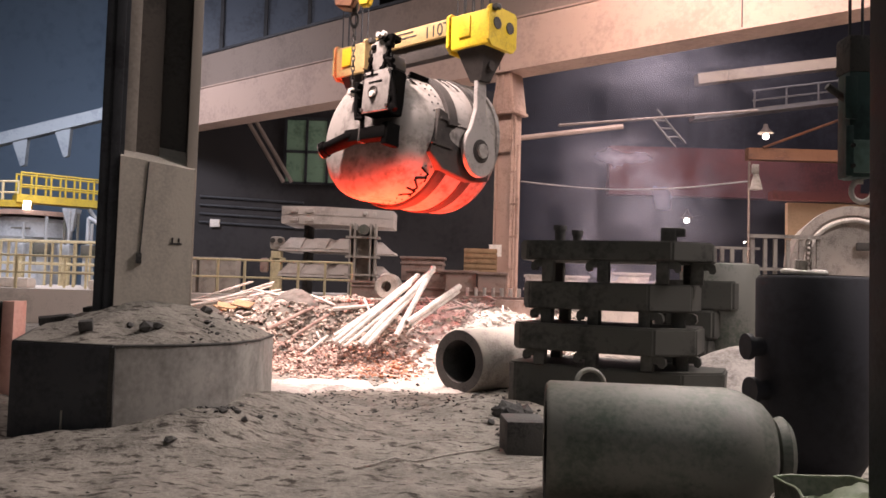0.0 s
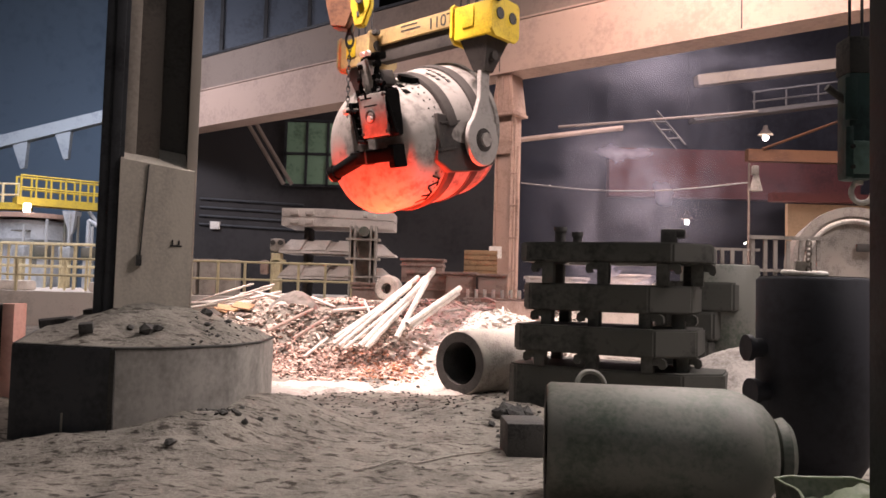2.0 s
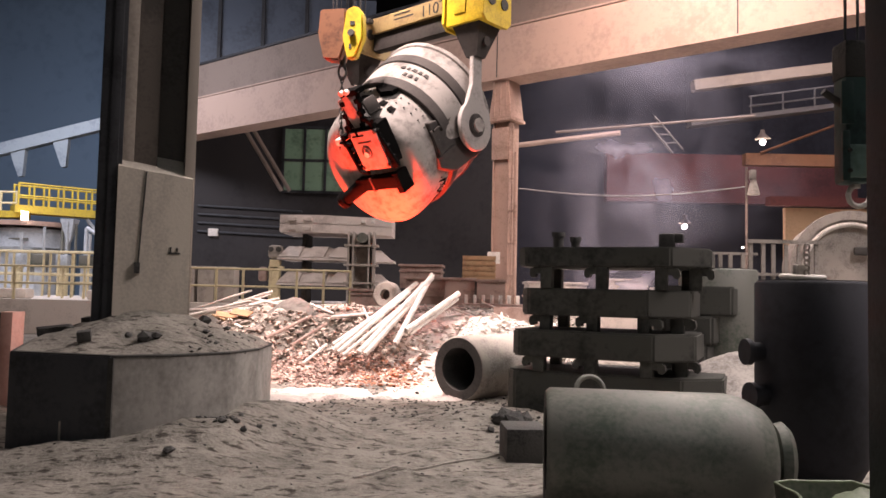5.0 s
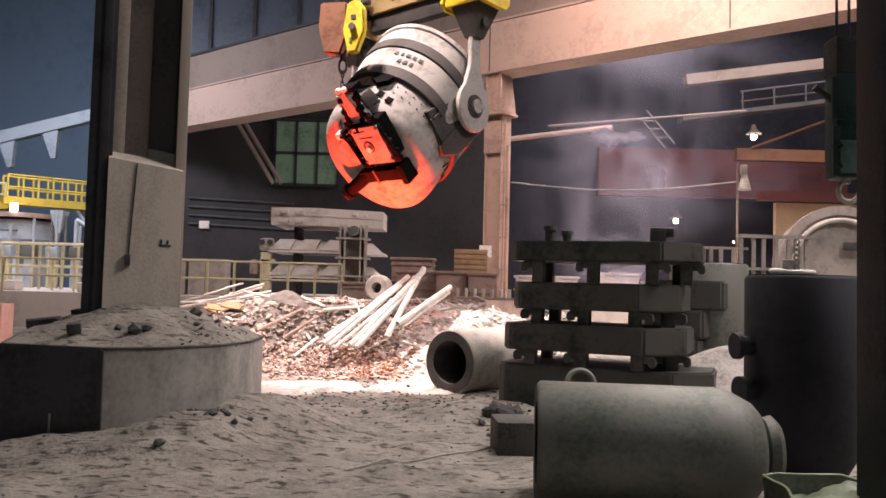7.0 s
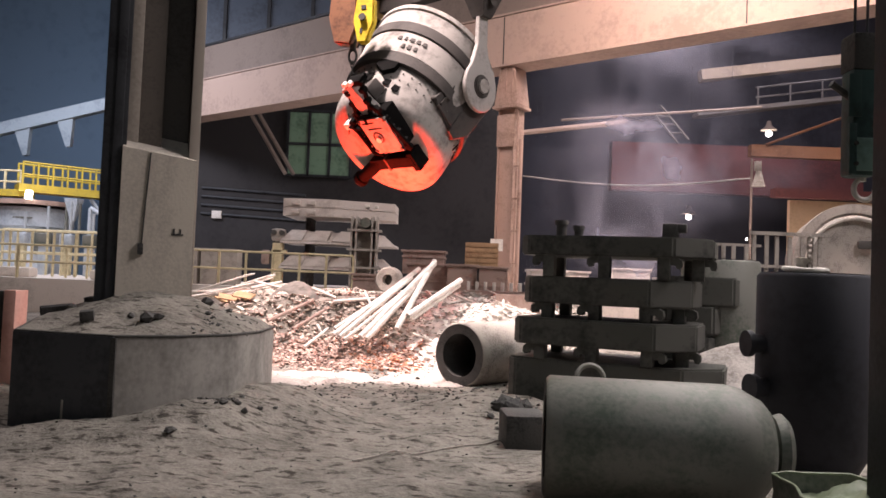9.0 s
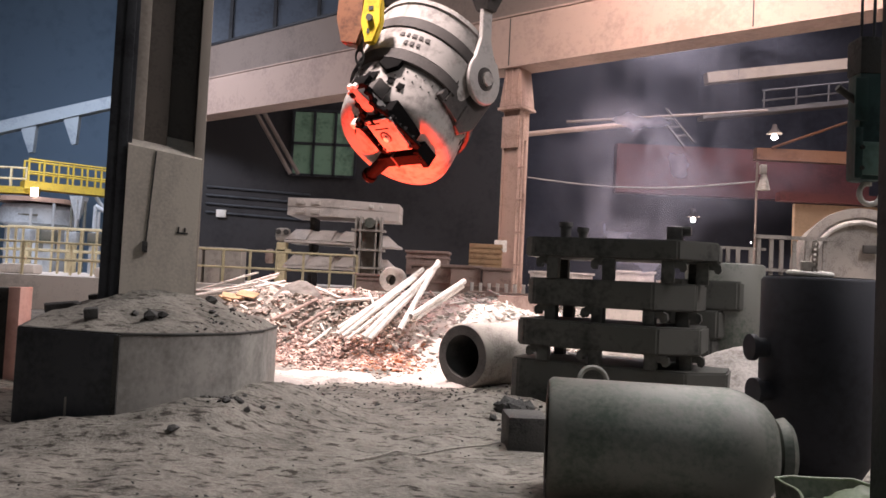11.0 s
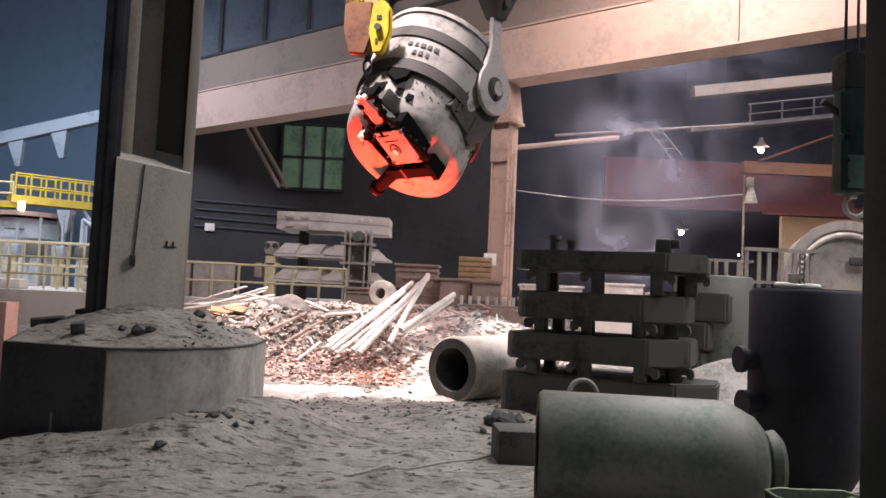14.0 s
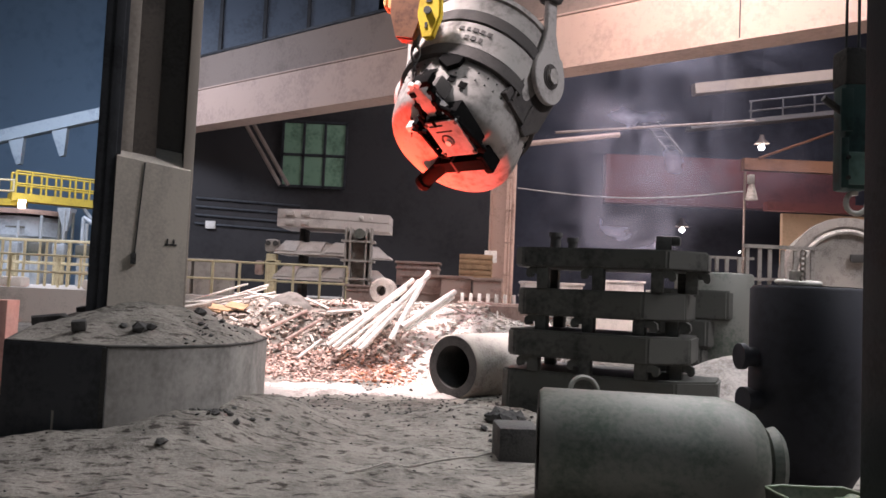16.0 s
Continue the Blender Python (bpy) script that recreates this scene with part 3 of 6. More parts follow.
def build_plate_stack():
    build_bottom_plate(2.44, 10.45, 0.0, 2.75, 1.5, 0.6, 0, -24)
    build_bottom_plate(2.27, 10.3, 0.79, 2.32, 1.42, 0.35, 0.19, -25)
    build_bottom_plate(2.31, 10.35, 1.33, 2.16, 1.35, 0.36, 0.19, -27)
    top = build_bottom_plate(2.37, 10.3, 1.97, 2.45, 1.3, 0.26, 0.28, -22)
    for x, y, r, h in ((-0.74, -0.3, 0.07, 0.2), (-0.5, -0.32, 0.06, 0.13)):
        bm = bmesh.new()
        add_tube(bm, (x, y, 0.25), (x, y, 0.25 + h), r, 14)
        add_tube(bm, (x, y, 0.22 + h), (x, y, 0.28 + h), r * 1.3, 14)
        part("bolt", bm, BLACK_IRON, top)
    part("bolt", boxes(((0.66, -0.05, 0.36), (0.2, 0.2, 0.22)), ((0.75, -0.05, 0.41), (0.24, 0.16, 0.12)), bevel=0.03), BLACK_IRON, top)
    # grey plates stacked behind
    for i, (x, y, z, w, h) in enumerate(((3.5, 11.2, 0.0, 0.9, 0.95), (3.55, 11.2, 0.95, 0.9, 0.4), (3.72, 11.2, 1.35, 1.05, 0.42))):
        t = thing("bottom_plate", "dark dusty cast iron plate behind the black stack", "plate", pose(x, y, z, 0, 0, 4 * i - 14), "stacked bottom plates")
        bm = bmesh.new()
        add_prism(bm, plate_outline(w, 1.0, 0.12), 0, h)
        bmesh.ops.bevel(bm, geom=list(bm.edges), offset=0.03, segments=2, affect="EDGES")
        part("slab", bm, SLAB_IRON, t)
    t = thing("iron_block", "dark cast iron block half sunk in the sand", "block", pose(0.83, 7.55, -0.03, 0, 0, 4))
    part("body", boxes(((0, 0, 0.17), (0.4, 0.5, 0.36)), bevel=0.025), BLACK_IRON, t)
    bm = bmesh.new()
    ring(bm, 0.16, 0.03, pose(1.72, 8.75, 0.52, 75, 0, 5))
    solid("iron_hoop", bm, CAST_IRON, "grey iron hoop leaning on the plates", "hoop")
    for x, y, r in ((0.76, 9.0, 0.14), (0.9, 8.95, 0.17), (0.84, 9.2, 0.15), (1.0, 9.1, 0.14), (0.68, 9.2, 0.07), (0.6, 8.8, 0.06), (-2.38, 6.8, 0.06), (-2.12, 7.5, 0.05), (-2.0, 7.6, 0.045), (-1.9, 7.5, 0.05), (-1.8, 7.75, 0.04), (0.66, 8.3, 0.06), (0.98, 8.7, 0.12)):
        bm = bmesh.new()
        add_rock(bm, (x, y, ground_height(x, y) + r * 0.35), r)
        solid("slag_lump", bm, BLACK_IRON, "black slag lump in the sand by the plates", "rock", group="slag lumps", smooth=0)


build_plate_stack()


def build_sack_box():
    t = thing("scrap_bag", "soft pale plastic bag with a crumpled greenish sack inside", "bag", pose(2.74, 4.75, -0.07))
    corners = [(-0.5, -0.35), (0.5, -0.35), (0.5, 0.35), (-0.5, 0.35)]
    rim = []
    for p, q in zip(corners, corners[1:] + corners[:1]):
        for i in range(10):
            x, y = p[0] + (q[0] - p[0]) * i / 10, p[1] + (q[1] - p[1]) * i / 10
            k = 1 + 0.06 * noise.noise((x * 5, y * 5, 4))
            rim.append((x * k, y * k, 0.46 + 0.06 * noise.noise((x * 4, y * 4, 9)) + 0.025 * noise.noise((x * 13, y * 13, 1))))
    bm = bmesh.new()
    levels = [[bm.verts.new((x * w, y * w, z * h)) for x, y, z in rim] for w, h in ((1.0, 0.0), (1.03, 0.4), (0.99, 0.75), (1.01, 1.0), (0.985, 1.0), (0.96, 0.6))]
    for low, high in zip(levels, levels[1:]):
        for i in range(len(rim)):
            k = (i + 1) % len(rim)
            bm.faces.new((low[i], low[k], high[k], high[i]))
    part("wall", bm, CAST_IRON, t, smooth=60)
    bm = bmesh.new()
    for i in range(len(rim)):
        add_tube(bm, rim[i], rim[(i + 1) % len(rim)], 0.011, 6)
    part("rim", bm, PALE_GREEN, t, "pale folded bag edge")
    n, verts, faces = 24, [], []
    for j in range(n):
        for i in range(n):
            x, y = -0.47 + 0.94 * i / (n - 1), -0.32 + 0.64 * j / (n - 1)
            z = 0.34 + 0.14 * max(0, 1 - ((x - 0.15) / 0.5) ** 2 - (y / 0.5) ** 2) + 0.07 * noise.noise((x * 7, y * 7, 2)) + 0.03 * noise.noise((x * 19, y * 19, 2))
            verts.append((x, y, z))
    for j in range(n - 1):
        for i in range(n - 1):
            faces.append((j * n + i, j * n + i + 1, (j + 1) * n + i + 1, (j + 1) * n + i))
    me = bpy.data.meshes.new("sack")
    me.from_pydata(verts, [], faces)
    me.polygons.foreach_set("use_smooth", [True] * len(faces))
    me.materials.append(PALE_GREEN)
    ob = new("sack", me)
    ob.parent = t
    ob["label"] = "crumpled greenish plastic sack"


build_sack_box()


def build_right_column():
    c = thing("side_column", "dark steel column close beside the moulds", "column", kind="structure")
    part("flange", boxes(((2.73, 4.55, 8.0), (0.2, 0.3, 16.0)), bevel=0.01), DARK_STEEL, c)
    part("web", boxes(((3.03, 4.6, 8.0), (0.5, 0.06, 16.0))), DARK_STEEL, c)
    h = thing("hook_block", "dark green crane hook block hanging by the column", "crane hook", pose(3.25, 6.0, 2.54))
    part("housing", boxes(((0, 0, 0.42), (0.21, 0.2, 0.86)), bevel=0.04), DARK_GREEN, h)
    part("side_plate", boxes(((-0.11, -0.11, 0.2), (0.06, 0.03, 0.4)), ((-0.1, -0.115, 0.62), (0.1, 0.03, 0.34)), bevel=0.01), DARK_GREEN, h)
    part("side_panel", boxes(((-0.02, -0.105, 0.16), (0.17, 0.03, 0.26)), bevel=0.012), LIT_GREEN, h, "lower housing face, green light put into its colour")
    part("guide_arm", tubes(0.028, ((-0.1, -0.04, 0.62), (-0.26, -0.06, 0.72)), segments=10), BLACK_IRON, h, "short black guide arm")
    part("top_yoke", boxes(((0.06, 0, 0.98), (0.34, 0.22, 0.3)), bevel=0.03), BLACK_IRON, h)
    for dz in (0.08, 0.24):
        part("bolt", tubes(0.018, ((-0.09, -0.12, dz), (-0.09, -0.14, dz)), segments=8), BLACK_IRON, h)
    part("wire_rope", tubes(0.012, ((-0.05, 0, 0.8), (-0.05, 0, 22.0)), ((0.05, 0, 0.8), (0.05, 0, 22.0))), DARK_STEEL, h)
    bm = bmesh.new()
    for i in range(20):
        a, b = [math.radians(110 + 250 * k / 20) for k in (i, i + 1)]
        add_tube(bm, (0.05 + 0.085 * math.cos(a), 0, -0.1 + 0.085 * math.sin(a)), (0.05 + 0.085 * math.cos(b), 0, -0.1 + 0.085 * math.sin(b)), 0.022, 8)
    add_tube(bm, (0.03, 0, 0.02), (0.03, 0, -0.04), 0.03, 8)
    part("hook", bm, PALE_STEEL, h, "pale steel hook")


build_right_column()


# ---- ladle and crane ----
LADLE_YAW = -41.21
LADLE_ROWS = [
    (0, -0.465, 16.234, 4.311, -5.15),
    (0.5, -0.402, 16.285, 4.384, -0.85),
    (1, -0.370, 16.334, 4.457, 3.52),
    (1.5, -0.376, 16.380, 4.531, 8.06),
    (2, -0.395, 16.419, 4.617, 12.70),
    (2.5, -0.421, 16.443, 4.697, 16.98),
    (3, -0.471, 16.460, 4.760, 21.02),
    (3.5, -0.505, 16.477, 4.839, 25.04),
    (4, -0.529, 16.496, 4.913, 29.26),
    (5.2, -0.492, 16.454, 5.070, 36.93),
    (6.5, -0.410, 16.381, 5.217, 41.70),
    (7, -0.389, 16.375, 5.284, 43.02),
    (7.5, -0.408, 16.378, 5.335, 44.54),
    (8, -0.438, 16.375, 5.406, 45.99),
    (8.5, -0.479, 16.371, 5.472, 47.50),
    (9, -0.535, 16.366, 5.542, 48.97),
    (10.2, -0.596, 16.413, 5.682, 52.03),
    (11.5, -0.541, 16.415, 5.734, 53.49),
    (12, -0.499, 16.376, 5.726, 53.60),
    (12.5, -0.452, 16.324, 5.718, 53.62),
    (13, -0.389, 16.247, 5.718, 53.63),
    (13.5, -0.300, 16.133, 5.720, 53.69),
    (14, -0.171, 15.978, 5.711, 53.83),
    (14.5, 0.019, 15.783, 5.711, 53.78),
    (15, 0.257, 15.561, 5.708, 53.79),
    (15.5, 0.522, 15.328, 5.704, 53.81),
    (16, 0.798, 15.095, 5.697, 53.77),
]


def ladle_pose(x, y, z, tilt):
    return pose(x, y, z, tilt - 90, 0, LADLE_YAW)


def shell_axis(z):
    """The barrel leans: its middle lies further back of the trunnions towards the top."""
    return -0.03 - 0.137 * (z + 1.745)


def leaning_lathe(profile, segments=96, gaps=0.0, side=0):
    """A turned body on the leaning barrel axis; side keeps the half above (-1) or below (1) the trunnions, gaps degrees away from them."""
    bm = bmesh.new()
    add_lathe(bm, profile, segments)
    if gaps:
        cut = [f for f in bm.faces if math.degrees(math.atan2(side * f.calc_center_median().y, abs(f.calc_center_median().x))) < gaps]
        bmesh.ops.delete(bm, geom=cut, context="FACES")
        bmesh.ops.holes_fill(bm, edges=[e for e in bm.edges if e.is_boundary], sides=8)
    for v in bm.verts:
        v.co.y += shell_axis(v.co.z)
    return bm


def on_shell(angle, z, out=0.0):
    r = 1.30 + 0.055 * (z + 1.55) + out
    a = radians(angle)
    return Vector((r * math.cos(a), r * math.sin(a) + shell_axis(z), z))


def build_ladle():
    lad = thing("steel_ladle", "grey steel casting ladle hanging tilted, underside lit orange", "ladle")
    part("shell", leaning_lathe([(0, -2.02), (0.35, -2.005), (0.7, -1.955), (0.95, -1.895), (1.1, -1.835), (1.2, -1.765), (1.25, -1.69), (1.28, -1.58), (1.3, -1.45), (1.345, -0.7), (1.40, 0.3), (1.42, 0.56), (1.46, 0.58), (1.46, 0.68), (1.2, 0.68), (1.15, 0.5), (1.02, -1.66), (0, -1.7)]), SHELL, lad)
    # two stiffening belts that stop at the trunnion boxes, and the plain band between them
    for side, gap in ((-1, 9), (1, 24)):
        for z, r in ((-0.75, 1.42), (0.05, 1.465)):
            part("belt", leaning_lathe([(r - 0.12, z - 0.135), (r - 0.02, z - 0.135), (r, z - 0.12), (r, z + 0.12), (r - 0.02, z + 0.135), (r - 0.12, z + 0.135), (r - 0.12, z - 0.135)], 96, gap, side), SHELL_DARK, lad, "dark stiffening belt")
        part("band", leaning_lathe([(1.3, -0.6), (1.4, -0.6), (1.435, -0.1), (1.3, -0.1), (1.3, -0.6)], 96, gap, side), SHELL, lad, "pale worn band between the belts")
    for s in (1, -1):
        bm = bmesh.new()
        add_prism(bm, [(-0.62, -1.12), (0.3, -1.3), (0.56, -0.9), (0.62, 0.0), (0.5, 0.55), (-0.5, 0.5), (-0.5, -0.5)], -0.12, 0.1, Matrix.Translation((s * 1.24, 0, 0)) @ Matrix(((0, 0, 1, 0), (1, 0, 0, 0), (0, 1, 0, 0), (0, 0, 0, 1))))
        bmesh.ops.bevel(bm, geom=list(bm.edges), offset=0.02, segments=1, affect="EDGES")
        box = part("trunnion_box", bm, SHELL_DARK, lad)
        for y, z, w, h in ((-0.42, -0.75, 0.05, 0.7), (0.1, -1.0, 0.05, 0.6), (-0.16, -1.17, 0.6, 0.05)):
            part("stiffener", boxes(((s * 1.36, y, z), (0.05, w, h)), bevel=0.006), SHELL_DARK, box)
        bm = bmesh.new()
        add_tube(bm, (s * 1.2, 0, 0), (s * (1.56 if s > 0 else 2.2), 0, 0), 0.2, 28)
        add_tube(bm, (s * 1.34, 0, 0), (s * 1.39, 0, 0), 0.36, 28)
        part("trunnion_pin", bm, SHELL_DARK, lad)
    # slide gate and its linkage on the bottom
    gate = part("slide_gate", boxes(((0.72, -0.69, -2.03), (0.64, 0.86, 0.44)), bevel=0.03), SOOT, lad)
    part("gate_cover", boxes(((0.75, -0.68, -2.27), (0.7, 0.8, 0.06)), bevel=0.015), SHELL, gate)
    part("nozzle", tubes(0.06, ((0.68, -0.62, -2.28), (0.68, -0.62, -2.35)), segments=16), PALE_STEEL, gate)
    bm = bmesh.new()
    ring(bm, 0.11, 0.022, Matrix.Translation((0.68, -0.66, -2.3)), 20, 6)
    part("nozzle_collar", bm, SHELL_DARK, gate)
    part("cover_slot", boxes(((0.72, -0.86, -2.302), (0.36, 0.025, 0.012)), ((0.62, -1.0, -2.302), (0.3, 0.03, 0.012)), ((0.62, -1.05, -2.31), (0.04, 0.12, 0.03))), SOOT, gate)
    for x in (0.42, 1.08):
        for y in (-1.03, -0.35):
            part("gate_bolt", tubes(0.035, ((x, y, -2.28), (x, y, -2.32)), segments=10), SHELL_DARK, gate)
    bm = bmesh.new()
    for i in range(9):
        k = i / 8
        add_box(bm, (0.98 + 0.2 * k, -1.24 + 0.92 * k, -2.22 + 0.03 * (i % 2)), (0.08 + 0.03 * (i % 3), 0.12, 0.12), pose(0, 0, 0, 0, 0, 12 * (i % 3)), bevel=0.02)
    add_tube(bm, (1.0, -1.28, -2.24), (1.26, -0.28, -2.24), 0.04, 8)
    add_tube(bm, (0.86, -1.3, -2.2), (1.1, -1.22, -2.26), 0.05, 8)
    part("gate_rail", bm, SOOT, lad, "black toothed guide rail of the gate")
    bm = bmesh.new()
    add_box(bm, (0.42, 0.08, -2.0), (1.16, 0.26, 0.4), bevel=0.04)
    add_box(bm, (0.96, 0.12, -1.99), (0.16, 0.44, 0.38), bevel=0.04)
    part("cross_bar", bm, SOOT, lad, "dark cross bar on the bottom")
    part("bar_strap", boxes(((0.3, 0.08, -2.06), (0.05, 0.3, 0.3)), bevel=0.008), SHELL_DARK, lad)
    bm = bmesh.new()
    add_tube(bm, (0.02, 0.06, -2.06), (-0.6, 0.32, -2.26), 0.15, 20, 0.13)
    add_tube(bm, (-0.56, 0.3, -2.25), (-0.65, 0.34, -2.28), 0.165, 20)
    spout = part("spout", bm, SOOT, lad)
    part("spout_end", tubes(0.15, ((-0.648, 0.339, -2.279), (-0.668, 0.347, -2.286)), segments=20), SHELL, spout, "pale spout end")
    for i in range(6):
        k = i / 5
        bm = bmesh.new()
        add_box(bm, (0.0 + 0.14 * k, -0.95 + 0.66 * k, -2.02 - 0.04 * (i % 2)), (0.13 - 0.04 * (i % 2), 0.1, 0.24), pose(0, 0, 0, 0, 0, 25 * (i % 3)), bevel=0.02)
        part("gate_lug", bm, SOOT, lad)
    bm = bmesh.new()
    for a, b in (((-0.02, -1.0, -2.12), (0.16, -0.24, -2.2)), ((-0.16, -0.86, -2.1), (0.2, -0.8, -2.16)), ((0.28, -1.2, -2.18), (0.4, -0.24, -2.24)), ((0.16, -0.24, -2.2), (0.42, -0.2, -2.24))):
        add_tube(bm, a, b, 0.035, 8)
    part("gate_linkage", bm, SOOT, lad, "black soot-covered linkage")
    part("chain_lug", boxes(((-0.2, -0.87, -1.98), (0.16, 0.14, 0.28)), bevel=0.03), PALE_STEEL, lad, "pale shackle that the chain pulls on")
    bm = bmesh.new()
    add_box(bm, (0.57, -1.36, -2.04), (0.32, 0.78, 0.24), pose(0, 0, 0, 0, 0, -14), bevel=0.03)
    cylinder = part("gate_cylinder", bm, SHELL, lad)
    for dx in (-0.2, 0.2):
        bm = bmesh.new()
        add_tube(bm, (0.68 + dx, -1.78, -2.1), (0.48 + dx, -1.0, -2.14), 0.05, 10)
        for k in (0.1, 0.4, 0.7):
            add_box(bm, (0.66 + dx - 0.2 * k, -1.7 + 0.78 * k, -2.12), (0.12, 0.1, 0.14), bevel=0.02)
        part("side_rod", bm, SOOT, cylinder)
    part("cylinder_head", boxes(((0.7, -1.78, -2.02), (0.4, 0.12, 0.26)), bevel=0.03), SOOT, cylinder)
    for x in (0.58, 0.72):
        part("chrome_bolt", tubes(0.05, ((x, -1.84, -2.16), (x, -1.84, -2.24)), segments=12), PALE_STEEL, cylinder)
    # sheet bracket that carries the cylinder on the barrel
    bm = bmesh.new()
    add_box(bm, (0.6, -1.36, -1.76), (0.34, 0.3, 0.36), pose(0, 0, 0, 0, 0, -14), bevel=0.04)
    part("cylinder_bracket", bm, SHELL_DARK, lad)
    # tilting lug and soot plates on the barrel
    bm = bmesh.new()
    add_prism(bm, [(-0.22, -0.06), (0.02, -0.22), (0.2, -0.08), (0.22, 0.1), (-0.2, 0.1)], -0.02, 0.09, along(on_shell(-68, -0.98), (0.37, -0.93, 0)))
    part("tilting_lug", bm, SOOT, lad)
    for z, a, w, h in ((-1.2, -84, 0.3, 0.4), (-1.45, -80, 0.42, 0.3), (-1.3, -62, 0.14, 0.2), (-1.36, -52, 0.14, 0.2), (-1.56, -70, 0.5, 0.2)):
        part("soot_plate", boxes(((0, 0, 0), (w, 0.014, h)), bevel=0.006), SOOT, lad, m=Matrix.Translation(on_shell(a, z, 0.0)) @ pose(0, 0, 0, -3, 0, a + 90))
    # rivets round the barrel
    bm = bmesh.new()
    for i in range(44):
        for z in (-1.02, -1.18):
            a = 360 * i / 44 + 3 * z
            add_tube(bm, on_shell(a, z, -0.02), on_shell(a, z, 0.014), 0.017, 6)
    tagged(part("rivets", bm, BLACK_IRON, lad), kind="stuff")
    # illegible stencilled lines: two between the belts, one painted large on the underside
    for z, first, widths in ((-0.24, -70, (0.09, 0.06, 0.1, 0.08, 0.09)), (-0.43, -64, (0.07, 0.08, 0.06))):
        for i, w in enumerate(widths):
            a = first + 5.6 * i
            p = on_shell(a, z, 0.056)
            part("stencil_bar", boxes(((0, 0, 0), (w, 0.012, 0.12))), SHELL_DARK, lad, "dark stencilled mark", m=Matrix.Translation(p) @ pose(0, 0, 0, -3, 0, a + 90))
    for i, lean in enumerate((20, -14, 35, 10, -25)):
        a = 34 + 7 * i
        part("stencil_bar", boxes(((0, 0, 0), (0.035, 0.014, 0.3)), ((0.05, 0, 0.13), (0.1, 0.014, 0.035))), SOOT, lad, "dark painted stroke", m=Matrix.Translation(on_shell(a, -1.12, 0.004)) @ pose(0, 0, 0, -3, 0, a + 90) @ pose(0, 0, 0, 0, lean, 0))
    return lad


def block_plate(w, h0, h1, cut):
    return [(-w / 2, h0 + cut), (-w / 2 + cut, h0), (w / 2 - cut, h0), (w / 2, h0 + cut), (w / 2, h1 - cut * 0.6), (w / 2 - cut * 0.6, h1), (-w / 2 + cut * 0.6, h1), (-w / 2, h1 - cut * 0.6)]


YZ = Matrix(((0, 0, 1, 0), (1, 0, 0, 0), (0, 1, 0, 0), (0, 0, 0, 1)))


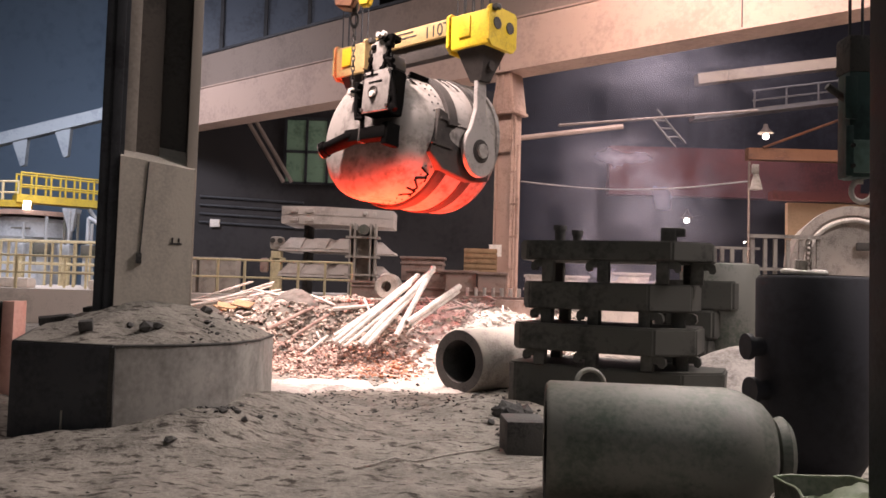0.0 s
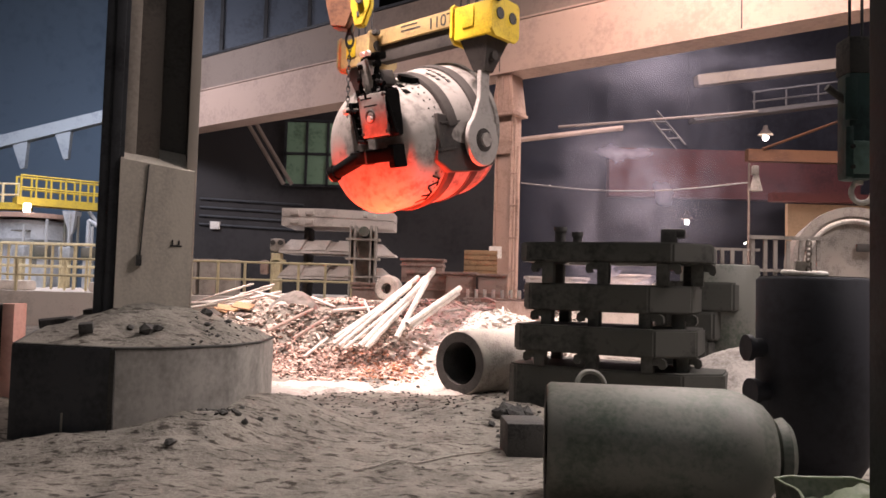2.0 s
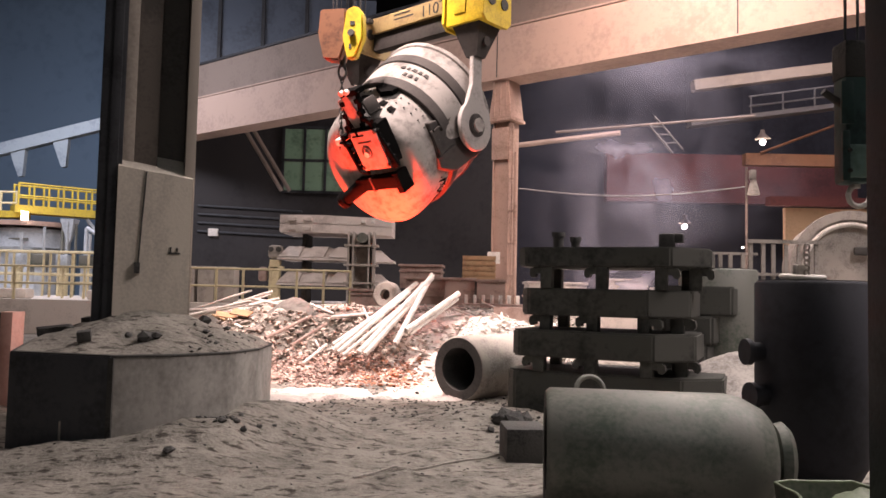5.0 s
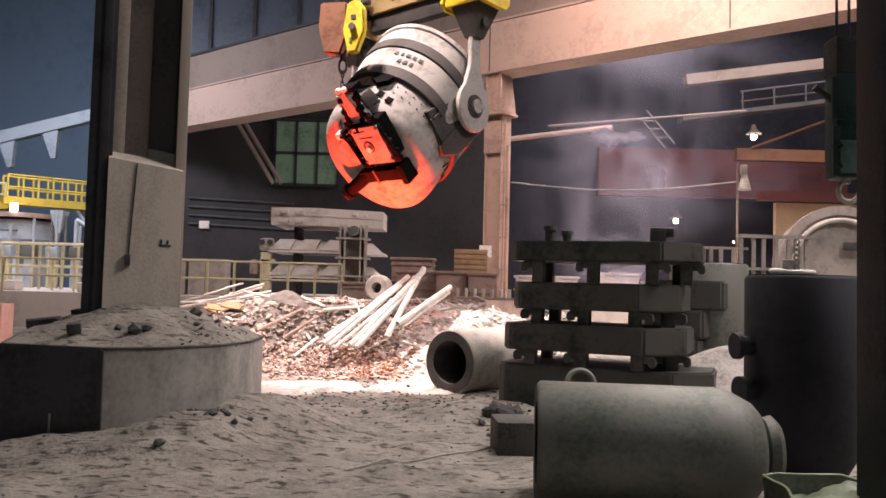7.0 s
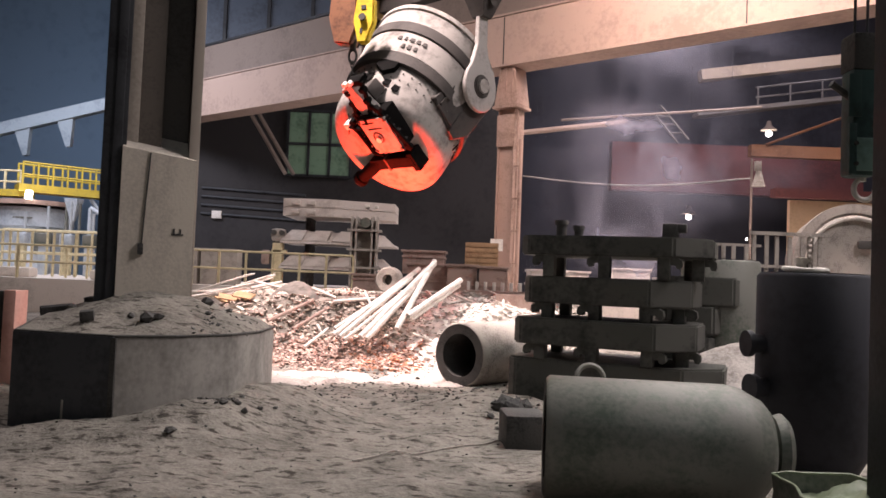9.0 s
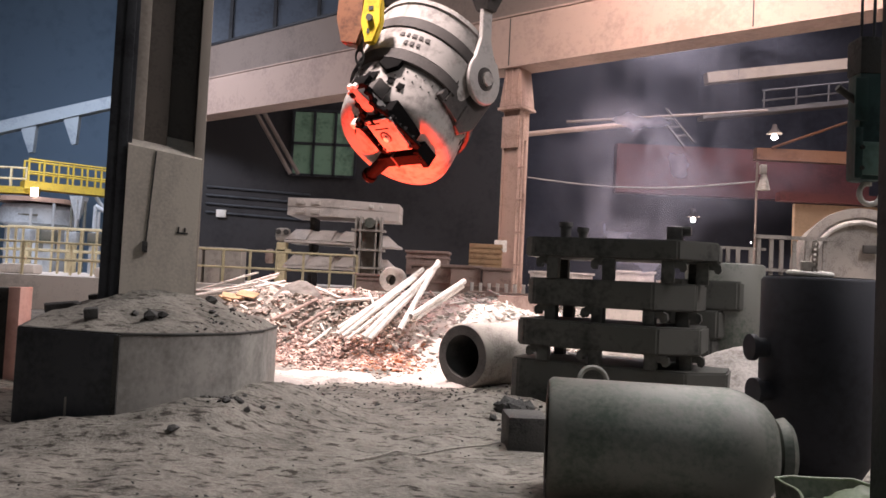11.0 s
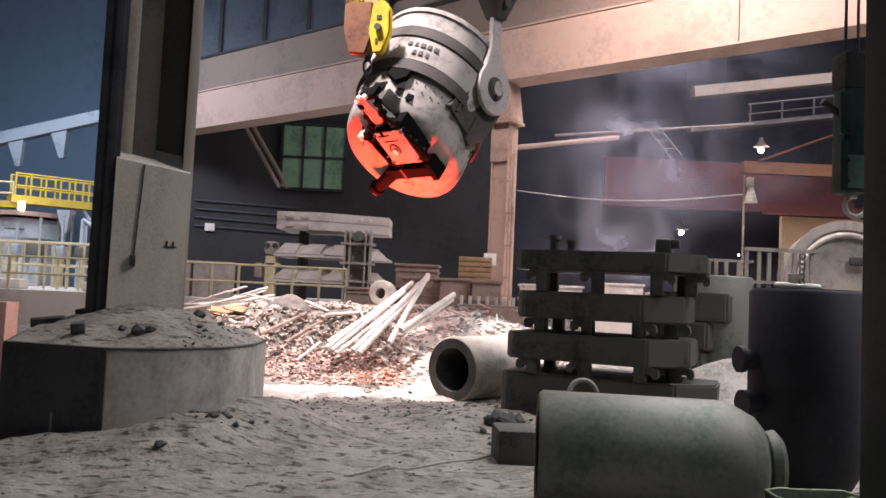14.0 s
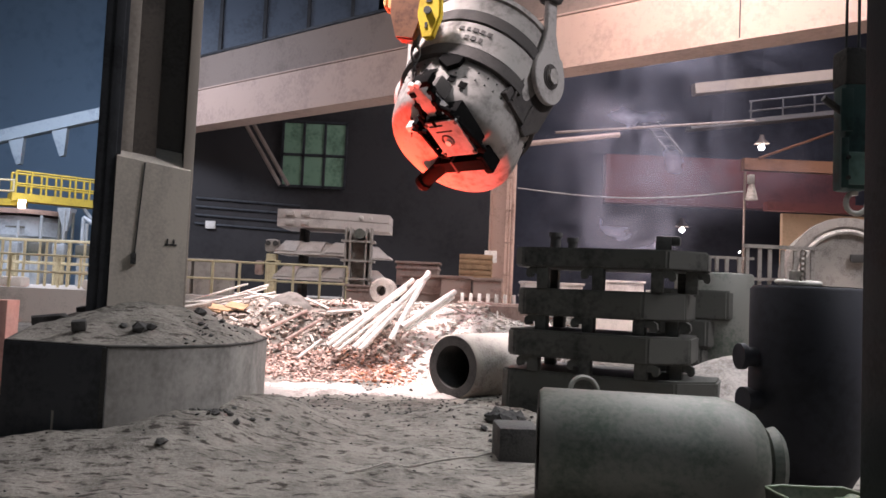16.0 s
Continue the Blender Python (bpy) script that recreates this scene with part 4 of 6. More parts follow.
def build_crane():
    cr = thing("lifting_beam", "yellow crane lifting beam with sheave blocks and ladle hooks", "crane")
    part("beam", boxes(((-0.32, 0, 2.68), (2.84, 0.34, 0.36)), bevel=0.02), FADED, cr, "faded yellow beam")
    # dark box stands in for the shaded underside of the beam
    part("beam_shade", boxes(((-0.32, 0.03, 2.32), (2.74, 0.24, 0.4)), bevel=0.01), SHELL_DARK, cr)
    data = bpy.data.curves.new("beam_lettering", "FONT")
    data.body, data.size, data.extrude = "110T", 0.36, 0.004
    ob = new("beam_lettering", data)
    ob.parent, ob.matrix_basis = cr, pose(0.02, -0.176, 2.55, 90, 0, 0)
    data.materials.append(BLACK_IRON)
    ob["label"] = "black painted load marking"
    part("small_marking", boxes(((-0.55, -0.176, 2.78), (0.5, 0.006, 0.03)), ((-0.5, -0.176, 2.68), (0.6, 0.006, 0.03))), BLACK_IRON, cr)
    for x in (1.46, -2.08):
        paint = YELLOW if x > 0 else FADED
        blk = part("sheave_block", boxes(((x, 0, 2.4), (0.98, 0.82, 0.7)), bevel=0.05), paint, cr)
        for dx in (-0.52, 0.52):
            bm = bmesh.new()
            add_prism(bm, block_plate(0.92, 2.0, 2.82, 0.12), -0.03, 0.03, Matrix.Translation((x + dx, 0, 0)) @ YZ)
            part("cheek_plate", bm, paint, blk)
        for dy in (-0.2, 0.22):
            part("sheave_hub", tubes(0.12, ((x - 0.58, dy, 2.48), (x + 0.57, dy, 2.48)), segments=16), BLACK_IRON, blk)
        part("front_hatch", boxes(((x - 0.1, -0.42, 2.48), (0.3, 0.04, 0.42)), bevel=0.01), YELLOW, blk)
        part("rope_guard", boxes(((x + 0.58, -0.3, 2.76), (0.2, 0.14, 0.1)), bevel=0.02), BLACK_IRON, blk)
        bm = bmesh.new()
        add_tube(bm, (x, 0, 2.06), (x, 0, 1.42), 0.5, 4, 0.2)
        bmesh.ops.rotate(bm, verts=bm.verts, cent=(x, 0, 0), matrix=Matrix.Rotation(radians(45), 3, "Z"))
        part("yoke", bm, SHELL_DARK, cr, smooth=0)
        part("yoke_pin", tubes(0.1, ((x - 0.3, 0, 1.72), (x + 0.3, 0, 1.72)), segments=16), SHELL_DARK, cr)
        hook = bmesh.new()
        left = [(-0.14, 1.9), (-0.15, 0.85), (-0.24, 0.6)]
        arc = [(0.5 * math.cos(radians(a)), 0.53 * math.sin(radians(a))) for a in range(130, 400, 15)]
        right = [(0.4, 0.4), (0.3, 0.44), (0.22, 0.62), (0.15, 0.85), (0.14, 1.9)]
        add_prism(hook, left + arc + right, -0.05, 0.06, Matrix.Translation((x, 0, 0)) @ YZ)
        bmesh.ops.bevel(hook, geom=list(hook.edges), offset=0.015, segments=1, affect="EDGES")
        hk = part("ladle_hook", hook, HOOK_STEEL, cr, "grey lamellar ladle hook")
        bm = bmesh.new()
        add_tube(bm, (x + 0.05, 0, 0), (x + 0.08, 0, 0), 0.24, 28)
        part("hook_lining", bm, SHELL_DARK, hk)
        part("trunnion_nut", tubes(0.15, ((x + 0.07, 0, 0), (x + 0.15, 0, 0)), segments=8), SHELL, hk)
        for i in range(8):
            part("wire_rope", tubes(0.016, ((x - 0.4 + 0.11 * i, -0.3 + 0.08 * (i % 2), 2.8), (x - 0.4 + 0.11 * i, -0.3 + 0.08 * (i % 2), 9.5)), segments=6), DARK_STEEL, cr)
    return cr


def build_aux_hook():
    h = thing("auxiliary_hook", "small yellow auxiliary hook block with chain to the ladle bottom", "crane hook")
    body = bmesh.new()
    add_prism(body, [(-0.2, -0.42), (0.16, -0.48), (0.28, -0.15), (0.28, 0.56), (-0.3, 0.6), (-0.34, 0.1)], -0.34, 0.0, Matrix(((1, 0, 0, -0.4), (0, 0, 1, 0.16), (0, 1, 0, 0.12), (0, 0, 0, 1))))
    bmesh.ops.bevel(body, geom=list(body.edges), offset=0.03, segments=2, affect="EDGES")
    part("housing", body, BROWN_PAINT, h, "rust-brown housing")
    bm = bmesh.new()
    add_prism(bm, [(-0.1, -0.46), (0.08, -0.46), (0.24, -0.05), (0.22, 0.42), (0.06, 0.6), (-0.14, 0.54), (-0.22, 0.0)], -0.12, 0.06, Matrix(((1, 0, 0, 0.05), (0, 0, 1, -0.1), (0, 1, 0, 0.1), (0, 0, 0, 1))))
    bmesh.ops.bevel(bm, geom=list(bm.edges), offset=0.03, segments=2, affect="EDGES")
    cheek = part("cheek_plate", bm, YELLOW, h)
    part("hub", tubes(0.07, ((0.05, -0.28, 0.14), (0.05, -0.02, 0.14)), segments=14), BLACK_IRON, cheek)
    part("slot_mark", boxes(((0.06, -0.225, 0.34), (0.1, 0.01, 0.08))), BLACK_IRON, cheek)
    part("slot_mark", boxes(((0.02, -0.225, -0.12), (0.05, 0.01, 0.1))), BLACK_IRON, cheek)
    for dx in (-0.5, -0.42, 0.0, 0.12):
        part("wire_rope", tubes(0.014, ((dx, 0, 0.4), (dx, 0, 6.5)), segments=6), DARK_STEEL, h)
    bm = bmesh.new()
    add_tube(bm, (-0.24, 0, -0.2), (-0.25, 0, -0.42), 0.06, 12)
    ring(bm, 0.1, 0.03, Matrix.Translation((-0.25, 0, -0.55)) @ pose(0, 0, 0, 90, 0, 25) @ Matrix.Diagonal((0.75, 1.4, 1, 1)), 20, 8)
    part("hook", bm, BLACK_IRON, h, "dark hook with long link")
    for i in range(14):
        bm = bmesh.new()
        ring(bm, 0.04, 0.013, Matrix.Translation((-0.25 + 0.0 * i, 0, -0.72 - i * 0.102)) @ pose(0, 0, 0, 90, 0, 90 * (i % 2) + 20) @ Matrix.Diagonal((0.8, 1.6, 1, 1)), 12, 6)
        part("chain_link", bm, BLACK_IRON, h)
    return h


ladle = build_ladle()
crane = build_crane()
aux = build_aux_hook()


# ---- slag, rubble and scrap on the heap ----
def build_slag():
    bm = bmesh.new()
    outline = [(-1.7 + 0.8 * math.cos(a) * (1 + 0.1 * math.sin(3 * a)), 15.1 + 0.45 * math.sin(a)) for a in [2 * math.pi * i / 40 for i in range(40)]]
    add_prism(bm, outline, 0.0, 0.2)
    solid("molten_slag", bm, HOT, "glowing orange molten slag in the hollow", "slag", kind="stuff")


build_slag()

ROCK = [(1, 0, 0.1), (0.3, 0.95, -0.1), (-0.8, 0.6, 0.1), (-0.8, -0.6, -0.1), (0.3, -0.95, 0.1), (0.1, 0.1, 0.8), (-0.1, -0.1, -0.8)]
ROCK_FACES = [(0, 1, 5), (1, 2, 5), (2, 3, 5), (3, 4, 5), (4, 0, 5), (1, 0, 6), (2, 1, 6), (3, 2, 6), (4, 3, 6), (0, 4, 6)]


def scatter(name, label, material, count, spot, size, flat=0.6, height=ground_height):
    verts, faces = [], []
    for _ in range(count):
        x, y = spot()
        r = size()
        q = Euler((random.uniform(-0.7, 0.7), random.uniform(-0.7, 0.7), random.uniform(0, 6.28))).to_matrix()
        sx, sy = random.uniform(0.6, 1.5), random.uniform(0.5, 1.0)
        n = len(verts)
        z = height(x, y) + r * 0.2
        for p in ROCK:
            v = q @ Vector((p[0] * r * sx * random.uniform(0.7, 1.2), p[1] * r * sy, p[2] * r * flat))
            verts.append((x + v.x, y + v.y, z + v.z))
        faces += [tuple(n + i for i in f) for f in ROCK_FACES]
    me = bpy.data.meshes.new(name)
    me.from_pydata(verts, [], faces)
    me.materials.append(material)
    tagged(new(name, me), label, "rubble", kind="stuff")


def build_rubble():
    def front():
        while True:
            x, y = random.uniform(-4.3, 0.4), random.gauss(13.1, 0.5)
            if 12.35 + 0.12 * math.sin(4 * x) < y < 14.2:
                return x, y

    def back():
        while True:
            x, y = random.gauss(-1.7, 1.2), random.uniform(13.6, 17.5)
            if not (abs(x + 1.7) < 0.95 and abs(y - 15.1) < 0.6):
                return x, y

    scatter("slag_rubble", "reddish broken slag rubble at the foot of the heap", SLAG_RED, 5200, front, lambda: random.uniform(0.018, 0.06))
    scatter("scrap_rubble", "pale grey scrap rubble covering the heap", RUBBLE, 5200, back, lambda: random.uniform(0.02, 0.07))
    scatter("white_rubble", "white dusty lime lumps beside the tubes", PALE_STEEL, 3600, lambda: (random.gauss(1.0, 0.7), random.uniform(12.7, 16.2)), lambda: random.uniform(0.02, 0.1), 0.45)
    scatter("side_rubble", "dusty rubble and offcuts by the platform", RUBBLE, 900, lambda: (random.uniform(-6.0, -3.0), random.uniform(13.5, 18.0)), lambda: random.uniform(0.03, 0.12))
    scatter("edge_crumbs", "dark crumbs scattered on the sand", BLACK_IRON, 420, lambda: (random.uniform(-3.0, 1.6), random.gauss(10.4, 0.8)), lambda: random.uniform(0.008, 0.035))
    scatter("sand_crumbs", "small dark crumbs on the sandy floor", BLACK_IRON, 260, lambda: (random.uniform(-4.5, 2.5), random.uniform(4.8, 9.5)), lambda: random.uniform(0.006, 0.022))
    scatter("footing_crumbs", "dark crumbs at the foot of the footing", BLACK_IRON, 45, lambda: (random.gauss(-2.25, 0.16), random.gauss(7.75, 0.1)), lambda: random.uniform(0.012, 0.04))
    scatter("heap_grit", "dark grit on the dust heap of the footing", BLACK_IRON, 60, lambda: (random.gauss(-2.5, 0.2), random.gauss(8.35, 0.35)), lambda: random.uniform(0.008, 0.03), 0.6, mound_height)
    scatter("red_lit_rubble", "slag lumps at the foot of the tubes, red glow in their colour", RED_LIT_RUBBLE, 700, lambda: (random.gauss(-0.75, 0.4), random.gauss(13.0, 0.32)), lambda: random.uniform(0.015, 0.06))
    scatter("strip_bits", "dark slag bits lying on the white dust", BLACK_IRON, 300, lambda: (random.uniform(-3.0, 0.6), random.gauss(11.8, 0.4)), lambda: random.uniform(0.012, 0.04))
    scatter("dark_bits", "dark scrap bits in the pale dust", BLACK_IRON, 520, lambda: (random.uniform(-2.4, 1.6), random.uniform(11.6, 16.5)), lambda: random.uniform(0.012, 0.05))


build_rubble()


def dust_cover(x, y):
    """How thick the whitened dust lies: a strip painted floodlit along the foot of the heap and a slope beside the
    tubes.
    """
    ragged = 0.5 * noise.noise((x * 1.7, y * 1.7, 2.0)) + 0.35 * noise.noise((x * 4.5, y * 4.5, 6.0))
    strip = smoothstep(11.2, 11.5, y + 0.5 * ragged - 0.06 * x) * (1 - smoothstep(11.8, 12.3, y + ragged)) * smoothstep(-3.3, -2.6, x + ragged) * (1 - smoothstep(0.3, 0.9, x))
    slope = smoothstep(-1.0, -0.3, x + ragged) * (1 - smoothstep(1.9, 2.6, x)) * smoothstep(11.6, 12.2, y) * (1 - smoothstep(15.6, 16.4, y + ragged))
    return max(strip, slope)


def pile_cover(x, y):
    """Sand painted pale, as lit, on the bank behind the black stack."""
    ragged = 0.3 * noise.noise((x * 2.1, y * 2.1, 5.0))
    return 1 - smoothstep(0.75, 1.1, math.hypot((x - 4.1) / 1.6, (y - 10.6) / 1.2) + ragged)


def build_lit_dust(cover, x0, x1, y0, y1, n, m, label):
    verts = []
    for j in range(m):
        for i in range(n):
            x, y = x0 + (x1 - x0) * i / (n - 1), y0 + (y1 - y0) * j / (m - 1)
            verts.append((x, y, ground_height(x, y) + 0.07 * (cover(x, y) - 0.45) + 0.012 * noise.noise((x * 8, y * 8, 3.0))))
    faces = [(j * n + i, j * n + i + 1, (j + 1) * n + i + 1, (j + 1) * n + i) for j in range(m - 1) for i in range(n - 1)]
    me = bpy.data.meshes.new("lit_dust")
    me.from_pydata(verts, [], faces)
    me.polygons.foreach_set("use_smooth", [True] * len(faces))
    me.materials.append(LIT_DUST)
    tagged(new("lit_dust", me), label, "dust", kind="stuff")


build_lit_dust(dust_cover, -3.6, 2.8, 11.0, 16.6, 120, 110, "white dust at the foot of the heap, flood light put into its colour")
build_lit_dust(pile_cover, 2.2, 6.2, 9.0, 12.2, 60, 50, "sand bank behind the plates, lamp light put into its colour")


def build_tubes():
    def tube(a, b, r, hollow=True):
        t = thing("steel_tube", "dusty white steel tube leaning on the scrap heap", "tube", along(a, Vector(b) - Vector(a)), "tubes on the heap")
        length = (Vector(b) - Vector(a)).length
        bm = bmesh.new()
        add_lathe(bm, [(r * 0.75, 0.1), (r * 0.75, 0), (r, 0), (r * 1.02, length * 0.5), (r, length), (0, length)], 14)
        part("wall", bm, PALE_STEEL, t)
        bm = bmesh.new()
        add_lathe(bm, [(0, 0.1), (r * 0.75, 0.1)], 14)
        part("bore", bm, BLACK_IRON, t, "black disc inside the tube end")

    for a, b, r in (((-1.85, 13.1, 0.56), (-0.47, 14.3, 1.77), 0.045), ((-1.74, 13.0, 0.54), (-0.6, 14.1, 1.6), 0.04), ((-1.65, 12.95, 0.5), (-0.55, 14.0, 1.48), 0.03),
                    ((-1.39, 13.05, 0.54), (-0.19, 14.3, 1.88), 0.055), ((-1.28, 13.0, 0.52), (-0.31, 14.2, 1.68), 0.045), ((-0.78, 13.1, 0.7), (-0.19, 14.4, 1.93), 0.05),
                    ((-1.18, 13.1, 0.62), (-0.36, 14.3, 1.76), 0.035), ((-0.61, 13.3, 0.92), (0.32, 14.6, 1.58), 0.055),
                    ((-0.55, 13.4, 0.86), (0.3, 14.6, 1.48), 0.04), ((-1.86, 13.2, 0.66), (-0.95, 14.1, 1.34), 0.035)):
        tube(a, b, r)
    t = thing("scrap_rod", "rusty brown steel rod lying across the heap", "rod", group="rods on the heap")
    part("bar", tubes(0.035, ((-3.05, 13.3, 0.74), (-2.42, 14.2, 1.1))), RED_RUST, t)
    t = thing("scrap_rod", "rusty brown steel rod lying across the heap", "rod", group="rods on the heap")
    part("bar", tubes(0.03, ((-2.6, 13.3, 0.62), (-2.1, 14.0, 0.98))), RED_RUST, t)
    pts = [Vector((-0.72, 6.59, 0)).lerp(Vector((0.6, 7.58, 0)), k / 8) for k in range(9)]
    pts = [(p.x, p.y, ground_height(p.x, p.y) + 0.012) for p in pts]
    t = thing("wire_rod", "thin rusty steel wire lying on the sand", "rod")
    part("wire", tubes(0.009, *zip(pts, pts[1:])), DUSTY_IRON, t)
    for x, y, a, w in ((-4.35, 15.6, 20, 0.5), (-4.05, 15.45, -15, 0.42), (-4.55, 15.8, 60, 0.35)):
        solid("scrap_board", boxes(((0, 0, 0), (w, 0.24, 0.03)), bevel=0.006), WOOD, "broken tan board lying on the heap", "board", pose(x, y, ground_height(x, y) + 0.12, 24, 8, a), "scrap boards")
    random.seed(5)
    for i in range(16):
        x, y = -4.75 + random.gauss(0, 0.25), 16.6 + random.uniform(-0.3, 0.5)
        a = random.uniform(-0.5, 0.6)
        p = Vector((x - 0.6 * math.cos(a), y - 0.3, 1.0 + random.uniform(-0.05, 0.1)))
        q = Vector((x + 0.9 * math.cos(a), y + 0.2, 1.12 + 0.35 * random.random() + 0.2 * math.sin(a)))
        tube(p, q, random.uniform(0.018, 0.04))
    for i in range(26):
        x, y = random.uniform(-4.6, 1.3), random.uniform(13.0, 16.5)
        a = random.uniform(0, math.pi)
        z = ground_height(x, y) + 0.06
        d = Vector((math.cos(a), math.sin(a) * 0.6, random.uniform(-0.05, 0.3))) * random.uniform(0.18, 0.45)
        tube(Vector((x, y, z)) - d, Vector((x, y, z + 0.05)) + d, random.uniform(0.015, 0.035))


build_tubes()


def build_castings():
    bm = bmesh.new()
    add_rock(bm, (-3.0, 14.9, 0.85), 0.66, 0.75)
    bmesh.ops.subdivide_edges(bm, edges=list(bm.edges), cuts=2, use_grid_fill=True, smooth=0.4)
    solid("boulder", bm, GREY_SLAG, "rounded grey slag boulder on the heap", "rock", smooth=180)
    t = thing("tyre_ring", "pale dusty hollow ring casting on the platform", "casting", along((-1.4, 19.6, 1.5), (-0.35, -0.9, 0.1)))
    bm = bmesh.new()
    add_lathe(bm, [(0.14, -0.15), (0.3, -0.15), (0.35, -0.1), (0.35, 0.1), (0.3, 0.15), (0.14, 0.15), (0.14, -0.15)], 32)
    part("rim", bm, DUSTY_IRON, t)
    bm = bmesh.new()
    add_lathe(bm, [(0.0, -0.05), (0.14, -0.05)], 24)
    part("hub", bm, BLACK_IRON, t)
    # rusty boxes behind the heap
    for x, y, w, h, z in ((-0.45, 21.2, 1.1, 0.7, 1.3), (0.5, 20.8, 0.8, 0.75, 1.25), (1.3, 20.6, 0.75, 0.72, 1.25), (-0.6, 22.6, 1.2, 0.4, 2.0), (-1.9, 21.6, 1.3, 0.35, 1.3)):
        t = thing("casting_box", "rust-red steel casting box behind the heap", "box", pose(x, y, z - 0.3, 0, 0, random.uniform(-6, 6)), "casting boxes")
        part("body", boxes(((0, 0, (h + 0.3) / 2), (w, 0.9, h + 0.3)), bevel=0.02), RED_RUST, t)
        part("flange", boxes(((0, 0, h + 0.27), (w + 0.1, 1.0, 0.07)), ((0, 0, 0.5), (w + 0.06, 0.96, 0.06)), bevel=0.01), RED_RUST, t)
    t = thing("wooden_crate", "tan wooden crate beside the hall column", "crate", pose(1.05, 22.0, 1.9))
    for i in range(5):
        part("board", boxes(((0, -0.32, 0.1 + 0.15 * i), (0.95, 0.04, 0.13)), bevel=0.005), WOOD, t)
    part("body", boxes(((0, 0.05, 0.38), (0.9, 0.66, 0.76))), WOOD, t)
    t = thing("toothed_casting", "pale red casting with a row of upright teeth", "casting", pose(1.45, 18.6, 0.95))
    part("bed", boxes(((0, 0, 0.22), (1.9, 0.5, 0.36)), bevel=0.03), RED_RUST, t)
    for i in range(9):
        part("tooth", boxes(((-0.85 + 0.21 * i, 0, 0.5), (0.07, 0.3, 0.22)), bevel=0.01), PALE_STEEL, t)
    t = thing("red_casting", "rust-red waisted casting on the heap", "casting", pose(1.5, 15.2, 0.96, 0, 0, -6) @ Matrix.Diagonal((0.7, 0.8, 0.72, 1)))
    bm = bmesh.new()
    add_prism(bm, [(-0.65, 0), (0.65, 0), (0.6, 0.2), (0.3, 0.27), (0.62, 0.36), (0.65, 0.52), (-0.65, 0.52), (-0.62, 0.36), (-0.3, 0.27), (-0.6, 0.2)], -0.3, 0.3, Matrix(((1, 0, 0, 0), (0, 0, -1, 0), (0, 1, 0, 0), (0, 0, 0, 1))))
    part("body", bm, RED_RUST, t)
    for x, w, h, a in ((3.7, 1.9, 1.0, 3), (5.9, 1.5, 1.15, -5), (7.6, 1.2, 0.9, 2)):
        t = thing("casting_box", "pale dusty casting box on the platform behind the stack", "box", pose(x, 24.9, 1.0, 0, 0, a), "casting boxes")
        part("body", boxes(((0, 0, h / 2), (w, 0.9, h)), bevel=0.04), PLATE_PALE, t)
        part("flange", boxes(((0, 0, h * 0.55), (w + 0.1, 1.0, 0.08)), bevel=0.015), PLATE_PALE, t)
        part("flange", boxes(((0, 0, h - 0.02), (w + 0.1, 1.0, 0.08)), bevel=0.015), PLATE_PALE, t)
    solid("notice_plate", boxes(((1.72, 25.5, 2.8), (0.42, 0.03, 0.4)), bevel=0.005), PALE_STEEL, "white notice plate on the hall column", "sign")


build_castings()


# ---- platform with railing ----
def railing(name, x0, x1, y, z0, top, step, material=None, y1=None):
    r = thing(name, "worn yellow steel tube railing along the platform", "railing")
    y1 = y if y1 is None else y1
    m = material or OLD_YELLOW
    for z in (z0 + (top - z0) * 0.5, top):
        part("rail", tubes(0.035, ((x0, y, z), (x1, y1, z))), m, r)
    n = max(1, round(abs(x1 - x0) / step))
    for i in range(n + 1):
        k = i / n
        x, yy = x0 + (x1 - x0) * k, y + (y1 - y) * k
        part("post", boxes(((x, yy, (z0 + top) / 2), (0.07, 0.07, top - z0))), m, r)
    return r


